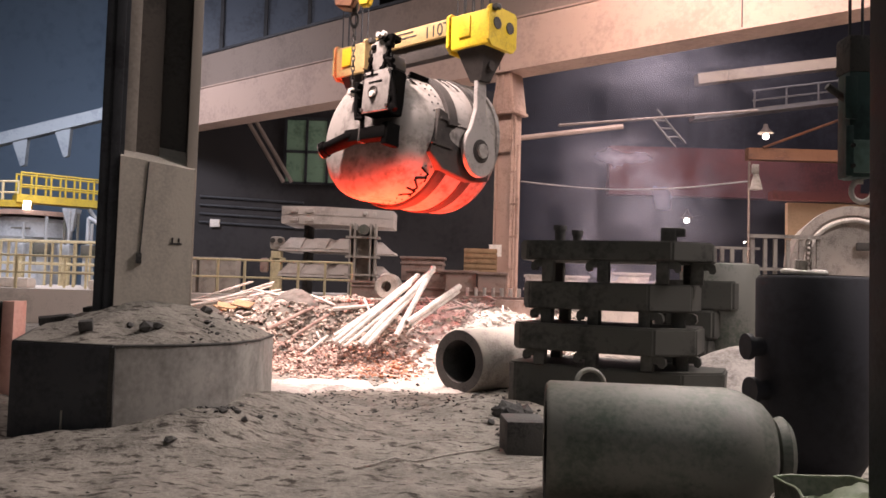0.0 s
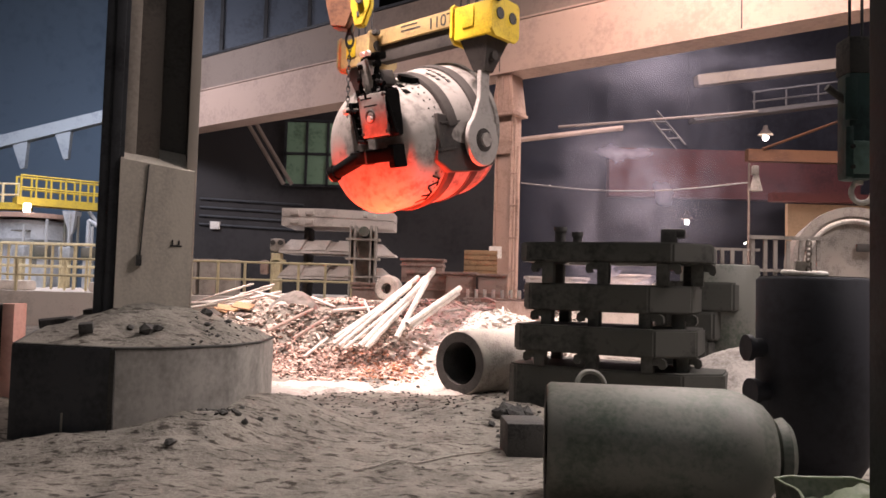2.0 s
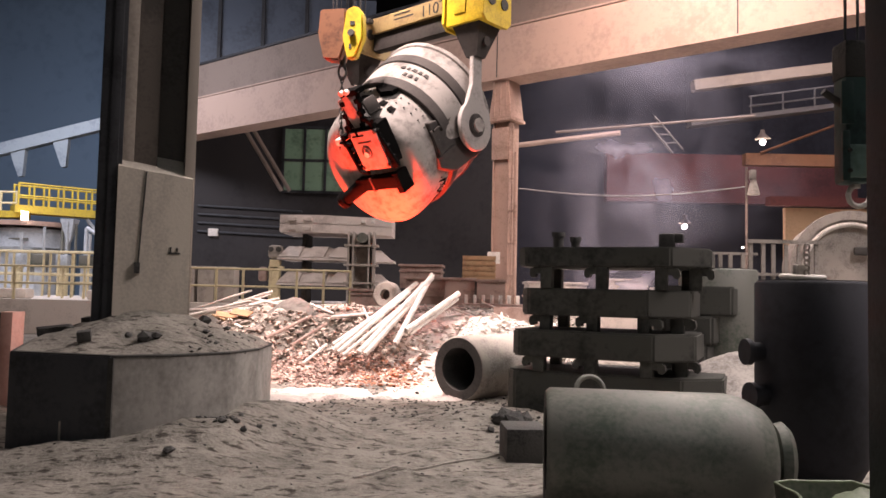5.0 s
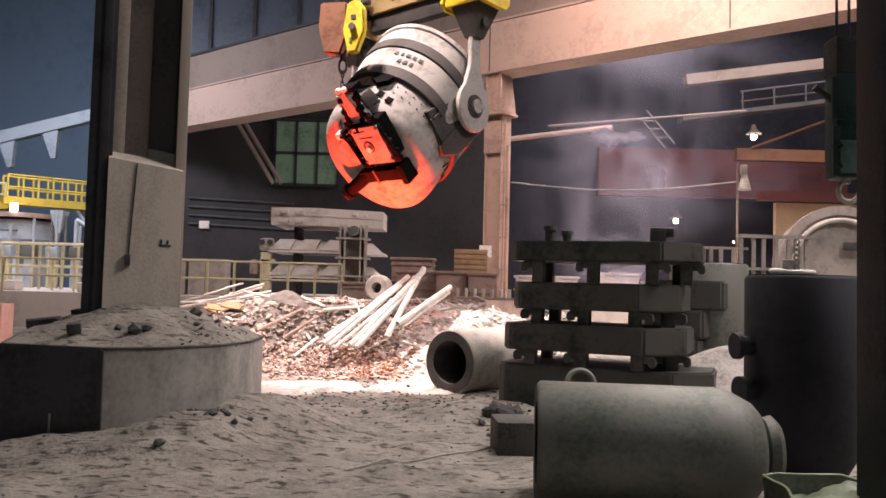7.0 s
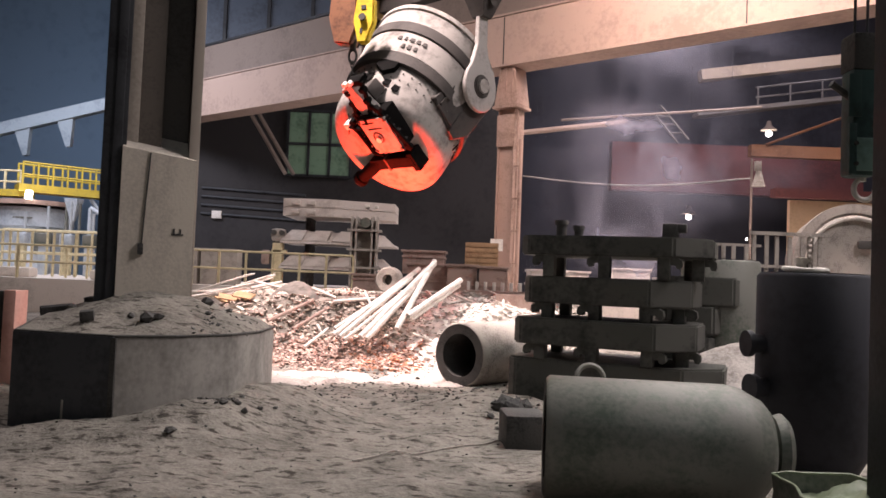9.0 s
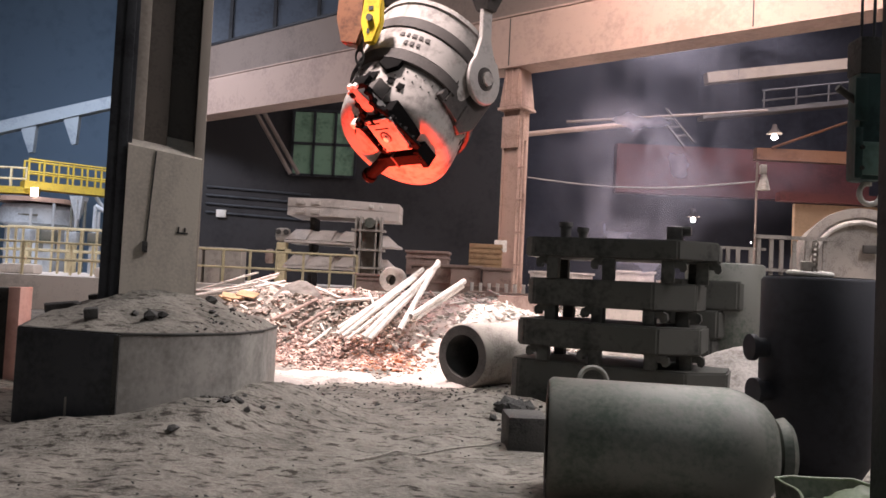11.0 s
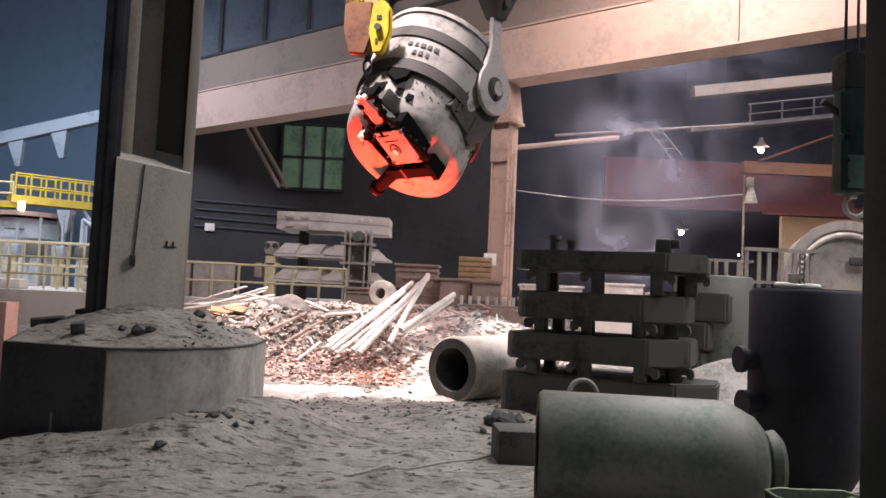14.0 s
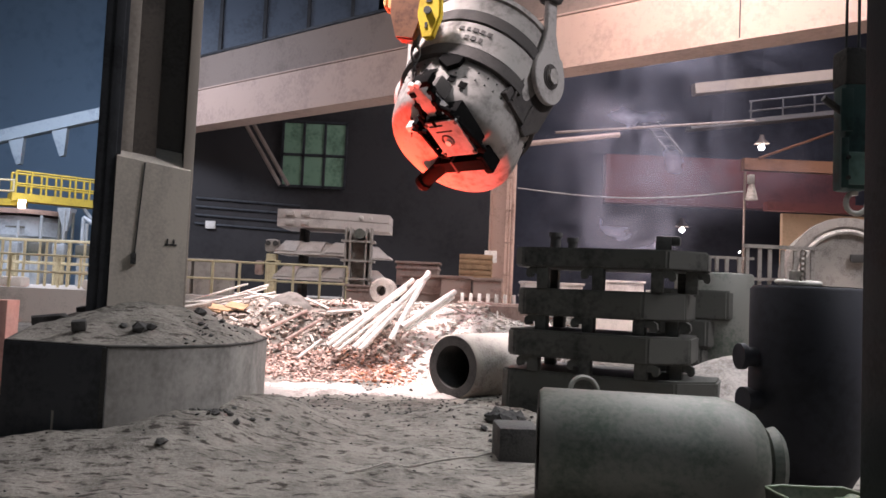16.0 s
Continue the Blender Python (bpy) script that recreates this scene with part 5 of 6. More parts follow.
def build_platform():
    solid("platform", boxes(((-15, 29.0, 0.55), (24.6, 10, 1.1)), ((5.5, 29, 0.5), (16, 10, 1.0))), PALE_CONCRETE, "pale concrete platform edge behind the pit", "platform", kind="structure")
    railing("platform_railing", -8.0, -2.9, 24.1, 1.1, 2.2, 0.85)
    railing("platform_railing", -16.5, -10.6, 24.1, 1.08, 2.15, 2.6)
    railing("inner_railing", -18.5, -12.0, 28.0, 1.1, 2.75, 0.8)
    railing("inner_railing", -17.8, -13.0, 30.5, 1.1, 2.9, 0.6)
    railing("inner_railing", -13.2, -8, 26.5, 1.1, 2.2, 0.7)
    # grey boxes behind the railing
    for i in range(4):
        t = thing("casting_box", "grey steel casting box behind the railing", "box", pose(-9.05 + i * 0.64, 25.4, 1.1, 0, 0, 2 * i - 3), "grey casting boxes")
        part("body", boxes(((0, 0, 0.56), (0.55, 0.8, 1.12)), bevel=0.03), DUSTY_IRON, t)
        part("lid", boxes(((0, 0, 1.15), (0.6, 0.85, 0.08)), bevel=0.015), DUSTY_IRON, t)
    for x, w in ((-14.2, 1.2), (-15.9, 0.9), (-11.3, 0.7)):
        solid("lime_bag", boxes(((x, 25.2, 1.26), (w, 0.6, 0.34)), bevel=0.12), PALE_CONCRETE, "pale bag lying on the platform edge", "bag", group="lime bags")
    for i in range(5):
        t = thing("valve_stand", "pale blue and yellow valve stand by the furnace", "valve stand", pose(-17.6 + i * 0.95, 31.5, 1.1), "valve stands")
        part("pedestal", boxes(((0, 0, 0.6), (0.35, 0.3, 1.2)), bevel=0.03), PALE_BLUE if i % 2 else OLD_YELLOW, t)
        part("head", boxes(((0, 0, 1.45), (0.5, 0.4, 0.5)), bevel=0.06), CAST_IRON if i % 2 else PALE_BLUE, t)
        part("pipe", tubes(0.06, ((0.1, 0, 1.6), (0.1, 0, 2.6 + 0.25 * (i % 3)))), PALE_BLUE, t)
    t = thing("machine_head", "rusty yellow machine head on a stand by the railing", "machine", pose(-5.8, 26.4, 1.1))
    part("stand", boxes(((0, 0, 0.75), (0.34, 0.4, 1.5)), ((0.05, -0.05, 1.2), (0.5, 0.3, 0.16)), bevel=0.03), OLD_YELLOW, t)
    bm = bmesh.new()
    add_box(bm, (0, 0, 1.78), (0.5, 0.42, 0.46), bevel=0.14)
    head = part("head", bm, DUSTY_IRON, t, "dusty rounded machine head")
    for x in (-0.12, 0.14):
        part("port", tubes(0.09, ((x, -0.26, 1.86), (x, -0.15, 1.86)), segments=16), BLACK_IRON, head, "dark round port")
    part("guard", boxes(((-0.42, 0, 1.0), (0.3, 0.3, 0.5)), bevel=0.1), RED_RUST, t)
    # stack of pale cast plates
    def bent(w, d, inset):
        return [(-w / 2 + inset, -d / 2 + inset), (-0.1 * w, -d / 2 - 0.12 + inset), (w / 2 - inset, -d / 2 + 0.75 + inset), (w / 2 - inset, d / 2 - inset), (-w / 2 + inset, d / 2 - inset)]

    def loft(bm, low, high, z0, z1):
        a = [bm.verts.new((x, y, z0)) for x, y in low]
        b = [bm.verts.new((x, y, z1)) for x, y in high]
        bm.faces.new(a[::-1])
        bm.faces.new(b)
        for i in range(len(a)):
            k = (i + 1) % len(a)
            bm.faces.new((a[i], a[k], b[k], b[i]))

    def cast_plate(z, w, h, slope):
        t = thing("cast_plate", "pale dusty foundry plate with raised pads", "plate", pose(-3.72, 27.3, z, 0, 0, -1), "stacked cast plates")
        bm = bmesh.new()
        if slope:
            loft(bm, bent(w, 2.4, 0.0), bent(w, 2.4, 0.03), 0, 0.08)
            loft(bm, bent(w, 2.4, 0.1), bent(w, 2.4, slope + 0.08), 0.08, h - 0.04)
            part("body", bm, PLATE_PALE, t)
            for k in range(3):
                x0, x1 = -w / 2 + 0.03 + 0.22 * w * k, -w / 2 + 0.22 * w * (k + 1) - 0.1
                y0, y1 = [-1.2 - 0.12 * (x + w / 2) / (0.4 * w) if x < -0.1 * w else -1.32 + 0.87 * (x + 0.1 * w) / (0.6 * w) for x in (x0, x1)]
                bm = bmesh.new()
                loft(bm, [(x0, y0), (x1, y1), (x1, y1 + 0.8), (x0, y0 + 0.8)], [(x0 + slope * 0.7, y0 + slope), (x1 + slope * 0.25, y1 + slope), (x1 + slope * 0.25, y1 + 1.0), (x0 + slope * 0.7, y0 + 1.0)], 0.1, h)
                part("pad", bm, PLATE_PALE, t)
        else:
            loft(bm, bent(w, 2.4, 0.0), bent(w, 2.4, 0.0), 0, h * 0.47)
            loft(bm, bent(w, 2.4, 0.03), bent(w, 2.4, 0.03), h * 0.47, h * 0.52)
            loft(bm, bent(w, 2.4, 0.0), bent(w, 2.4, 0.0), h * 0.52, h)
            part("body", bm, PLATE_PALE, t)
            for x in (-0.38 * w, -0.24 * w):
                for zz in (0.24, 0.76):
                    part("pad", boxes(((x, -1.27, h * zz), (0.3, 0.2, h * 0.24)), bevel=0.03), PLATE_PALE, t)
            for x in (0.25, 0.33):
                part("pad", boxes(((x * w, -0.82 + 2.3 * (x - 0.25), h * 0.75), (0.16, 0.16, h * 0.2)), bevel=0.02), PALE_STEEL, t)

    cast_plate(3.56, 3.8, 0.6, 0.0)
    cast_plate(2.62, 3.95, 0.48, 0.42)
    cast_plate(1.74, 3.95, 0.5, 0.42)
    t = thing("trestle", "dusty steel trestle with stacked ribs beside the plates", "trestle", pose(-2.72, 25.5, 1.1))
    for z in (0.05, 0.75, 1.35, 2.0):
        part("shelf", boxes(((0, 0, z), (1.12, 0.6, 0.07))), DUSTY_IRON, t)
    for x in (-0.42, -0.26, 0.26, 0.42):
        part("rib", boxes(((x, 0, 1.25), (0.06, 0.5, 2.42))), DUSTY_IRON, t)
    part("web", boxes(((0, 0.2, 1.2), (0.8, 0.04, 2.2))), DUSTY_IRON, t)
    part("shaft_end", tubes(0.17, ((0.05, -0.42, 2.25), (0.05, 0.2, 2.25)), segments=20), CAST_IRON, t)
    for x in (-4.9, -2.9):
        solid("timber_block", boxes(((x, 27.5, 1.42), (0.16, 1.2, 0.64)), ((x, 27.5, 2.43), (0.16, 1.2, 0.38)), ((x, 27.5, 3.33), (0.16, 1.2, 0.46))), BLACK_IRON, "dark packing block between the plates", "block", group="packing blocks")


build_platform()


# ---- bay on the far side: gantry, furnace, brackets ----
def build_left_bay():
    g = thing("yellow_gantry", "yellow steel gantry walkway with handrails over the furnace", "gantry", pose(-19.15, 34, 0, 0, 0, 40))
    part("deck", boxes(((2.2, 0.5, 4.95), (4.6, 1.0, 0.35))), GANTRY_YELLOW, g)
    for y in (0.0, 1.0):
        for z in (5.55, 6.1):
            part("rail", tubes(0.045, ((0, y, z), (4.4, y, z))), GANTRY_YELLOW, g)
        for i in range(8):
            part("post", boxes(((0.03 + i * 0.62, y, 5.6), (0.08, 0.08, 1.0))), GANTRY_YELLOW, g)
    for x in (0.3, 3.8):
        part("leg", boxes(((x, 0.6, 2.95), (0.22, 0.22, 3.7))), CAST_IRON, g)
    part("stair_stringer", tubes(0.09, ((3.0, 0.2, 4.7), (4.6, 0.2, 2.6))), PALE_BLUE, g)
    g = thing("yellow_gantry", "lower yellow gantry walkway with pale handrails", "gantry", pose(-23.0, 34.2, 0))
    part("deck", boxes(((1.8, 0.4, 4.7), (4.2, 0.9, 0.3))), GANTRY_YELLOW, g)
    for z in (5.2, 5.7):
        part("rail", tubes(0.045, ((0, 0, z), (3.8, 0, z))), OLD_YELLOW, g)
    for i in range(6):
        part("post", boxes(((0.1 + i * 0.72, 0, 5.25), (0.08, 0.08, 0.95))), OLD_YELLOW, g)
    for x in (0.3, 3.6):
        part("leg", boxes(((x, 0.6, 2.85), (0.22, 0.22, 3.5))), CAST_IRON, g)
    f = thing("holding_furnace", "pale blue-grey cylindrical furnace vessel behind the railing", "furnace", pose(-19.0, 35, 1.1))
    bm = bmesh.new()
    add_lathe(bm, [(0, 0), (1.4, 0), (1.4, 2.0), (1.65, 2.1), (1.65, 2.75), (1.5, 2.95), (0, 3.1)], 40)
    part("vessel", bm, PALE_BLUE, f)
    part("hatch", boxes(((0.3, -1.5, 2.45), (0.8, 0.3, 0.08)), bevel=0.02), CAST_IRON, f)
    part("door", boxes(((1.1, -1.25, 1.4), (0.7, 0.2, 1.0)), bevel=0.02), CAST_IRON, f)
    bm = bmesh.new()
    add_lathe(bm, [(0, 3.1), (1.9, 3.05), (1.9, 3.25), (0, 3.35)], 32)
    part("roof_plate", bm, RUST_PAINT, f)
    h = thing("hopper", "white steel hopper beside the furnace", "hopper", pose(-16.75, 34, 3.5))
    bm = bmesh.new()
    add_lathe(bm, [(0.12, 0), (0.4, 0.9), (0.42, 1.0), (0, 1.0)], 4, pose(0, 0, 0, 0, 0, 45))
    part("cone", bm, PALE_BLUE, h, smooth=0)
    part("leg", tubes(0.06, ((-0.3, 0, 0.8), (-0.3, 0, -2.4)), ((0.3, 0, 0.8), (0.3, 0, -2.4))), CAST_IRON, h)
    for x, y in ((-15.8, 33.6), (-15.2, 34.2), (-14.6, 33.4)):
        p = thing("pipe_rack", "grey upright pipes by the furnace", "pipes", pose(x, y, 1.1), "pipe racks")
        part("pipe", tubes(0.09, ((0, 0, 0), (0, 0, 3.0)), ((0, 0, 3.0), (0.7, 0, 2.6))), PALE_BLUE, p)
    solid("furnace_lamp", boxes(((-18.35, 33.2, 4.55), (0.28, 0.06, 0.36))), LAMP_GLOW, "bright white work lamp above the furnace", "lamp")
    b = thing("wall_beam", "pale wall beam with triangular brackets, blue haze in its colour", "beam", kind="structure")
    bm = bmesh.new()
    add_box(bm, (0, 0, 0), (14, 0.5, 0.62), pose(0, 0, 0, 0, -15.5, 0))
    part("beam", bm, BEAM_BLUE, b, m=Matrix.Translation((-22.3, 40, 8.98)))
    for x, z in ((-22.5, 8.6), (-20.25, 9.15), (-24.8, 8.0)):
        bm = bmesh.new()
        add_prism(bm, [(-0.55, 0), (0.3, 0.12), (0.22, -1.35), (0.0, -1.4)], -0.15, 0.15, Matrix.Translation((x, 40, z)) @ Matrix(((1, 0, 0, 0), (0, 0, -1, 0), (0, 1, 0, 0), (0, 0, 0, 1))))
        part("bracket", bm, BEAM_BLUE, b)
    # window with green panes and a diagonal brace beside it
    w = thing("window_1", "dim green-lit steel window of the far wall", "window", kind="structure")
    for i in range(3):
        for j in range(2):
            part("pane", boxes(((-8.0 + i * 1.12, 40, 9.3 - j * 1.75), (0.98, 0.04, 1.6))), GREEN_PANE, w)
    bm = boxes(((-6.9, 39.95, 10.2), (3.5, 0.1, 0.12)), ((-6.9, 39.95, 6.75), (3.5, 0.1, 0.12)), ((-6.9, 39.95, 8.43), (3.5, 0.1, 0.12)))
    for i in range(4):
        add_box(bm, (-8.56 + i * 1.12, 39.95, 8.45), (0.12, 0.1, 3.5))
    part("window_frame", bm, DARK_STEEL, w)
    solid("wall_inner", boxes(((-6.5, 40.3, 6), (20, 0.3, 12))), WALL, "dark cladding behind the platform", "wall", kind="structure")
    for dx in (0.0, 0.42):
        solid("brace", tubes(0.1, ((-10.7 + dx, 38.6, 10.4), (-8.3 + dx, 38.6, 6.6))), GIRDER_TOP, "grey diagonal steel brace under the girder", "brace", kind="structure")
    for i in range(4):
        solid("wall_pipe", tubes(0.07, ((-13, 40.1, 5.9 - 0.45 * i), (-7.5, 40.1, 5.7 - 0.45 * i))), DARK_STEEL, "long grey pipe on the dark wall", "pipe", group="wall pipes")
    solid("junction_box", boxes(((-12.15, 40.08, 4.5), (0.5, 0.2, 0.4)), bevel=0.01), PALE_STEEL, "small white box on the dark wall", "box")
    solid("upper_window_band", boxes(((-10, 41.5, 15.6), (12, 0.2, 4.2))), BAND_BLUE, "dim blue-grey glazed band above the crane runway", "wall", kind="structure")
    for i in range(5):
        solid("mullion", boxes(((-15 + i * 2.4, 41.3, 15.6), (0.18, 0.2, 4.2))), DARK_STEEL, "dark upright in the band above the runway", "mullion", group="mullions", kind="structure")


build_left_bay()


def build_right_bay():
    solid("wall_far", boxes(((18, 52, 12), (40, 0.3, 24))), HAZE_WALL, "dark far wall, blue-grey haze put into its colour", "wall", kind="structure")
    solid("glow_red_beam", boxes(((17.8, 47, 9.0), (15.5, 0.8, 3.0))), RED_GLOW_TINT, "broad crane beam across the far bay, red glow in its colour", "beam", kind="structure")
    bm = bmesh.new()
    add_box(bm, (0, 0, 0), (8.4, 0.6, 0.5), pose(0, 0, 0, 0, -8.5, 0))
    solid("pale_beam", bm, FADED_TAN, "pale steel beam under the roof of the far bay", "beam", Matrix.Translation((16.0, 36, 12.38)), kind="structure")
    c = thing("catwalk", "grey steel catwalk with a handrail under the roof", "catwalk", kind="structure")
    bm = bmesh.new()
    add_box(bm, (0, 0, 0), (8.5, 0.9, 0.22), pose(0, 0, 0, 0, -8.5, 0))
    part("deck", bm, DIM_STEEL, c, m=Matrix.Translation((16.5, 38, 10.95)))
    bm = bmesh.new()
    for dz in (0.5, 1.0):
        add_tube(bm, (15.2, 37.6, 10.75 + dz), (20.5, 37.6, 11.55 + dz), 0.05, 6)
    part("handrail", bm, DIM_STEEL, c)
    for i in range(4):
        x = 15.3 + 1.6 * i
        part("post", tubes(0.05, ((x, 37.6, 10.7 + 0.15 * (x - 15)), (x, 37.6, 11.75 + 0.15 * (x - 15)))), DIM_STEEL, c)
    for r, a, b, paint, label in ((0.12, (3.2, 34, 8.3), (7.9, 34, 8.98), GIRDER, "pale pipe running under the girder"), (0.06, (5.0, 34, 8.95), (14.0, 34, 9.9), GIRDER_TOP, "thin grey pipe running under the girder")):
        t = thing("roof_pipe", label, "pipe", group="roof pipes")
        part("pipe", tubes(r, (a, b)), paint, t)
        for k in (0.15, 0.85):
            p = Vector(a).lerp(Vector(b), k)
            part("hanger", tubes(0.006, (p, (p.x, p.y, 24.5))), DARK_STEEL, t)
    t = thing("hanging_bracket", "grey lattice bracket hanging from the pipe", "bracket")
    part("chord", tubes(0.05, ((9.45, 34, 9.8), (10.75, 34, 8.3)), ((9.2, 34, 9.4), (10.3, 34, 8.1))), DIM_STEEL, t)
    part("lacing", tubes(0.04, ((9.3, 34, 9.3), (9.9, 34, 9.3)), ((9.6, 34, 8.95), (10.2, 34, 8.95)), ((9.95, 34, 8.55), (10.5, 34, 8.6))), DIM_STEEL, t)
    solid("orange_beam", boxes(((18.6, 40, 9.0), (5.4, 0.5, 0.62))), ORANGE_BEAM, "rust-orange steel beam end", "beam", kind="structure")
    solid("tie_rod", tubes(0.07, ((16.6, 39.6, 9.3), (20.9, 39.6, 11.0))), ORANGE_BEAM, "thin rusty tie rod above the beam", "rod")
    cable = bmesh.new()
    pts = [(2.55 + 7.1 * i / 16, 25.75 - 1.75 * i / 16, 5.2 - 0.28 * math.sin(math.pi * i / 16) - 0.02 * i / 16) for i in range(17)]
    for p, q in zip(pts, pts[1:]):
        add_tube(cable, p, q, 0.022, 6)
    solid("sagging_pipe", cable, HOOK_STEEL, "thin sagging pipe from the column", "pipe")
    p = thing("lamp_post", "thin grey post with a small hanging siren", "post", pose(9.62, 24, 0.9))
    part("pole", tubes(0.04, ((0, 0, 0), (0, 0, 4.9))), GIRDER_TOP, p)
    bm = bmesh.new()
    add_tube(bm, (0.18, -0.1, 4.0), (0.18, -0.1, 4.5), 0.2, 10, 0.08)
    add_box(bm, (0.15, -0.1, 4.65), (0.2, 0.16, 0.3), bevel=0.03)
    part("siren", bm, DUSTY_IRON, p)
    # panel with its warm light put into the ochre, a standing ring casting before it
    solid("ochre_panel", boxes(((13.9, 26.3, 3.2), (4.1, 0.2, 3.2))), LIT_OCHRE, "cabin wall at the far side, warm light put into its ochre", "panel", kind="structure")
    solid("ochre_lintel", boxes(((13.7, 26.1, 5.0), (5.0, 0.4, 0.3))), RED_GLOW_TINT, "dark red lintel over the ochre wall", "lintel", kind="structure")
    w = thing("ladle_rim", "pale grey dusty ladle standing on its side, round rim showing", "ladle", along((9.75, 18.2, 2.35), (-0.1, -1, 0)))
    bm = bmesh.new()
    add_lathe(bm, [(1.25, -0.9), (1.35, 0.0), (1.42, 0.05), (1.42, 0.16), (1.2, 0.16)], 48)
    part("shell", bm, DUSTY_IRON, w)
    bm = bmesh.new()
    ring(bm, 1.08, 0.06, Matrix.Translation((0, 0, 0.14)), 48, 8)
    part("inner_ring", bm, PALE_STEEL, w)
    bm = bmesh.new()
    add_lathe(bm, [(1.22, 0.12), (0.6, 0.02), (0, -0.02)], 48)
    part("lining", bm, DUSTY_IRON, w)
    part("slot", boxes(((0.25, 0.45, 0.12), (0.36, 0.2, 0.1)), bevel=0.04), BLACK_IRON, w)
    # grey guard frames behind the moulds
    r = thing("guard_frame", "grey steel guard frame behind the moulds", "frame")
    part("rail", boxes(((6.8, 15, 2.75), (1.6, 0.06, 0.07)), ((5.75, 15.05, 2.5), (1.0, 0.05, 0.05)), ((6.8, 15, 2.1), (1.6, 0.06, 0.06))), DUSTY_IRON, r)
    for x, z in ((6.1, 2.75), (6.35, 2.75), (6.55, 2.7), (6.8, 2.7), (7.05, 2.7), (7.4, 2.75), (5.35, 2.5), (5.5, 2.5), (5.7, 2.5), (5.95, 2.5)):
        part("upright", boxes(((x, 15.02, z / 2), (0.07, 0.05, z))), DUSTY_IRON, r)
    # far lamps
    for x, y, z, s in ((19.0, 45, 11.0, 0.17), (15.95, 50, 6.3, 0.17), (19.8, 50, 5.0, 0.06)):
        l = thing("high_bay_lamp", "bright white high-bay lamp", "lamp", pose(x, y, z), "high-bay lamps")
        bm = bmesh.new()
        bmesh.ops.create_uvsphere(bm, u_segments=16, v_segments=10, radius=s)
        part("bulb", bm, LAMP_GLOW, l)
        if s > 0.1:
            bm = bmesh.new()
            add_lathe(bm, [(0.12, 0.75), (0.16, 0.5), (0.45, 0.2)], 20)
            part("shade", bm, GIRDER_TOP, l)
        part("pendant", tubes(0.012, ((0, 0, 0), (0, 0, 24.5 - z))), DARK_STEEL, l)


build_right_bay()


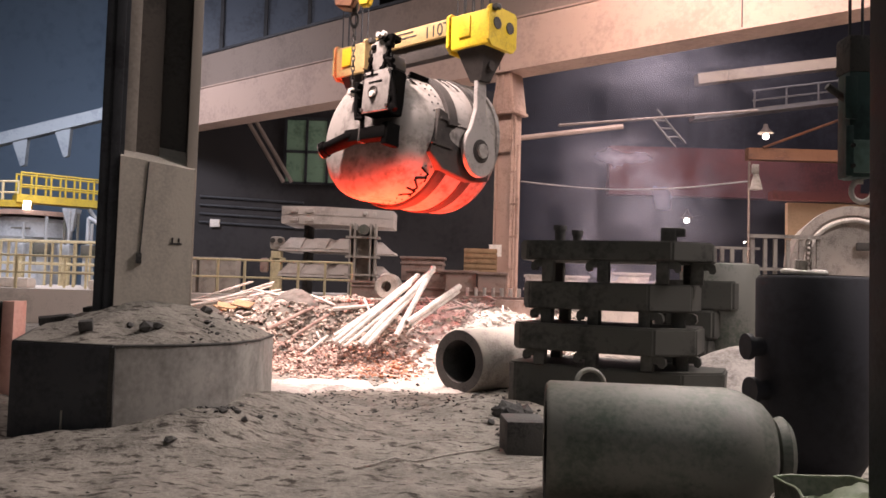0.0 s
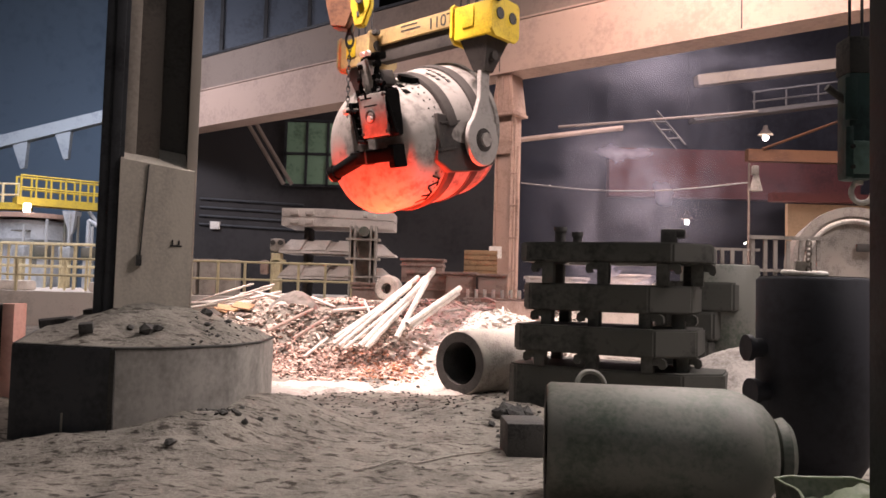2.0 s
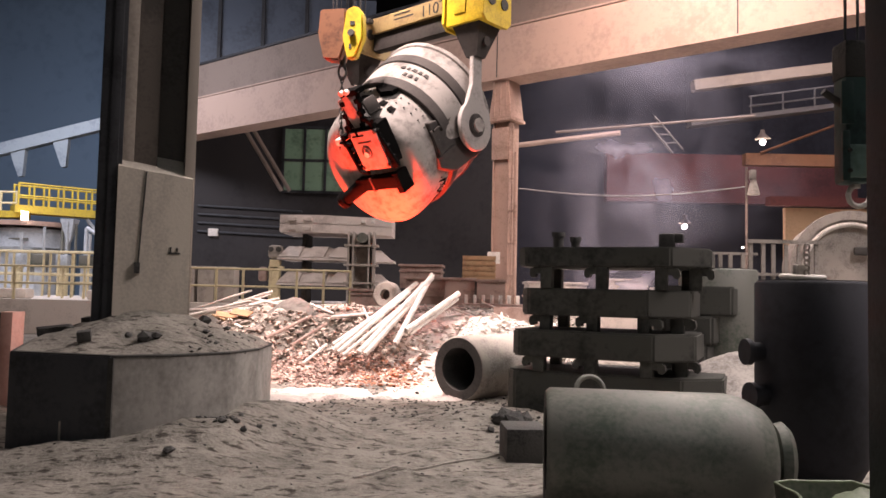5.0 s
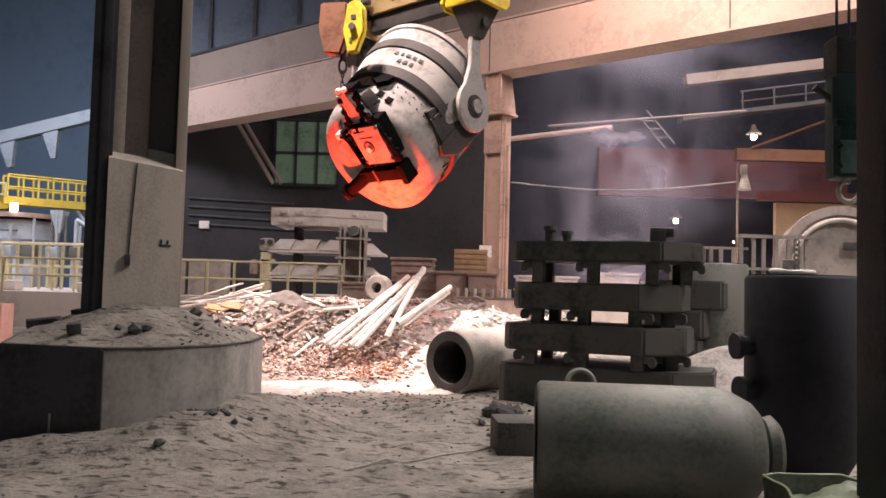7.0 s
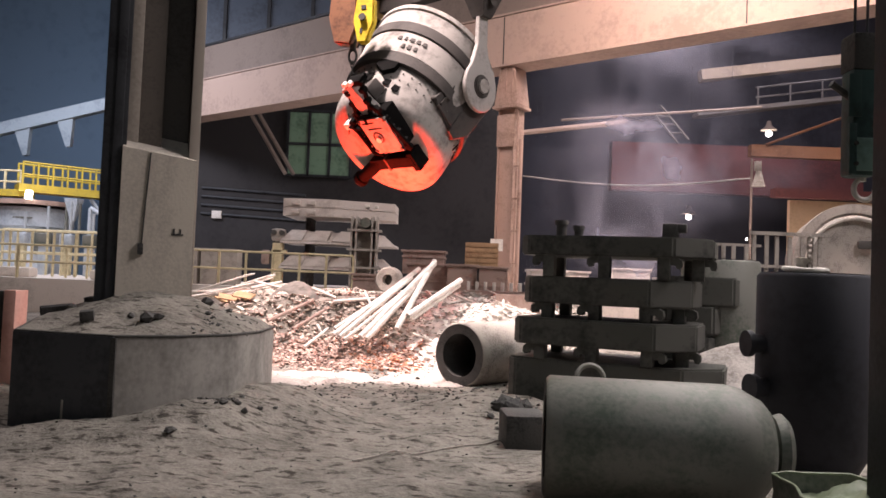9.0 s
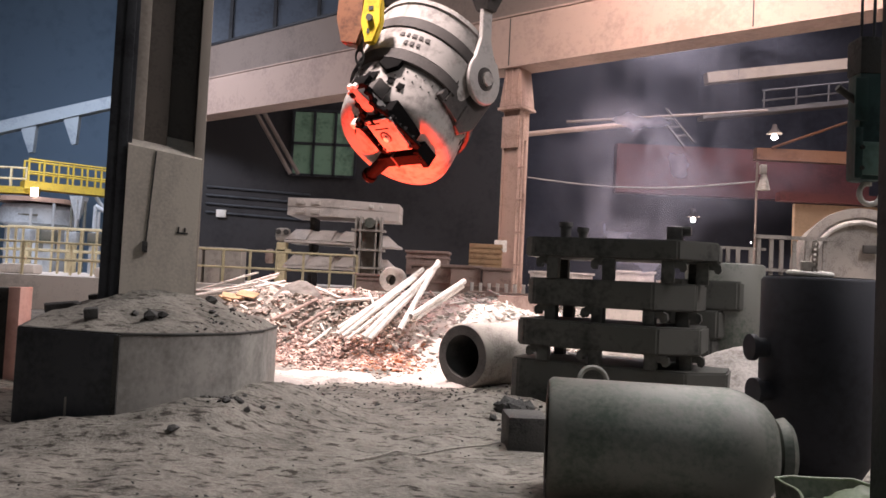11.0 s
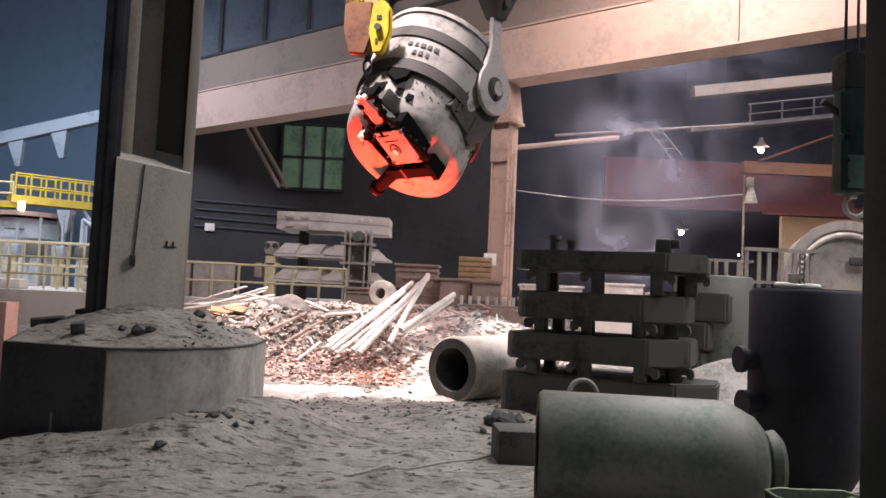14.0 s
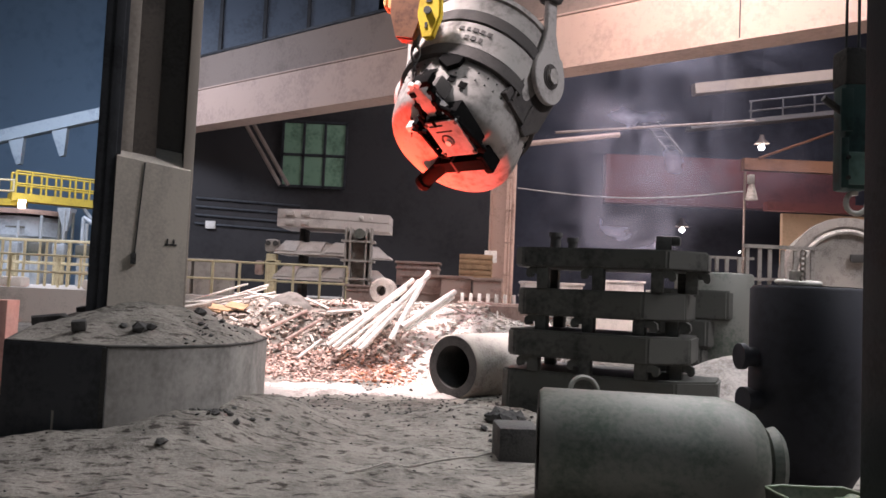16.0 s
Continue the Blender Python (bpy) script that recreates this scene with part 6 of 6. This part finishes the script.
# ---- smoke: thin soft sheets that drift upwards ----
def smoke_material(name, strength, scale, seed, colour=(0.58, 0.59, 0.74)):
    m = bpy.data.materials.new(name)
    m.use_nodes = True
    nt = m.node_tree
    nt.nodes.clear()
    o = nt.nodes.new("ShaderNodeOutputMaterial")
    mix, tr = nt.nodes.new("ShaderNodeMixShader"), nt.nodes.new("ShaderNodeBsdfTransparent")
    add, df, tl = nt.nodes.new("ShaderNodeAddShader"), nt.nodes.new("ShaderNodeBsdfDiffuse"), nt.nodes.new("ShaderNodeBsdfTranslucent")
    df.inputs[0].default_value = tl.inputs[0].default_value = (*[c * 0.6 for c in colour], 1)
    nt.links.new(df.outputs[0], add.inputs[0])
    nt.links.new(tl.outputs[0], add.inputs[1])
    tc = nt.nodes.new("ShaderNodeTexCoord")
    mp = nt.nodes.new("ShaderNodeMapping")
    mp.inputs["Location"].default_value, mp.inputs["Scale"].default_value = (-1, -1, 0), (2, 2, 0)
    gr = nt.nodes.new("ShaderNodeTexGradient")
    gr.gradient_type = "QUADRATIC_SPHERE"
    no = nt.nodes.new("ShaderNodeTexNoise")
    no.inputs["Scale"].default_value, no.inputs["Detail"].default_value = scale, 4
    no.inputs["Distortion"].default_value = 0.5
    mv = nt.nodes.new("ShaderNodeMapping")
    mv.inputs["Location"].default_value = (seed, seed * 2, seed)
    rg = nt.nodes.new("ShaderNodeMapRange")
    rg.inputs["From Min"].default_value, rg.inputs["From Max"].default_value = 0.35, 0.7
    mu, ml = nt.nodes.new("ShaderNodeMath"), nt.nodes.new("ShaderNodeMath")
    mu.operation = ml.operation = "MULTIPLY"
    ml.inputs[1].default_value = 0.5 * strength
    nt.links.new(tc.outputs["Generated"], mp.inputs[0])
    nt.links.new(mp.outputs[0], gr.inputs[0])
    nt.links.new(tc.outputs["Generated"], mv.inputs[0])
    nt.links.new(mv.outputs[0], no.inputs[0])
    nt.links.new(no.outputs["Fac"], rg.inputs[0])
    nt.links.new(gr.outputs["Fac"], mu.inputs[0])
    nt.links.new(rg.outputs[0], mu.inputs[1])
    nt.links.new(mu.outputs[0], ml.inputs[0])
    nt.links.new(ml.outputs[0], mix.inputs[0])
    nt.links.new(tr.outputs[0], mix.inputs[1])
    nt.links.new(add.outputs[0], mix.inputs[2])
    nt.links.new(mix.outputs[0], o.inputs[0])
    return m


PUFFS = []


def build_smoke():
    specs = ((5.6, 24.0, 4.4, 5.5, 7.6, 2.2, 2.6, 0.3), (7.4, 26.0, 8.0, 6.0, 10.5, 1.9, 2.2, 1.7), (8.5, 31.0, 8.5, 16.0, 12.0, 0.7, 1.8, 3.1), (3.8, 22.0, 4.0, 6.0, 6.0, 0.5, 3.0, 4.4), (12.0, 33.0, 9.0, 14.0, 10.0, 0.6, 2.0, 5.2))
    for i, (x, y, z, w, h, s, sc, seed) in enumerate(specs):
        me = bpy.data.meshes.new("smoke")
        me.from_pydata([(-w / 2, 0, -h / 2), (w / 2, 0, -h / 2), (w / 2, 0, h / 2), (-w / 2, 0, h / 2), (0, 0.25, 0)], [], [(0, 1, 4), (1, 2, 4), (2, 3, 4), (3, 0, 4)])
        me.materials.append(smoke_material("smoke", s, sc, seed))
        ob = tagged(new("smoke", me), "thin blue-grey smoke drifting up", "smoke", "smoke wisps", "stuff")
        ob.visible_shadow = False
        PUFFS.append((ob, x, y, z))


build_smoke()


def motions():
    walk(ladle, [(t, ladle_pose(x, y, z, a)) for t, x, y, z, a in LADLE_ROWS])
    walk(crane, [(t, pose(x, y, z, 0, 0, LADLE_YAW)) for t, x, y, z, a in LADLE_ROWS])
    rows = []
    for t, x, y, z, a in LADLE_ROWS:
        p = ladle_pose(x, y, z, a) @ Vector((-0.2, -0.88, -2.12))
        rows.append((t, pose(p.x + 0.27, p.y, p.z + 2.0, 0, 0, -20)))
    walk(aux, rows)
    for ob, x, y, z in PUFFS:
        walk(ob, [(0.0, pose(x, y, z - 0.8)), (8.0, pose(x + 0.2, y, z)), (16.0, pose(x + 0.5, y, z + 0.8))])


motions()
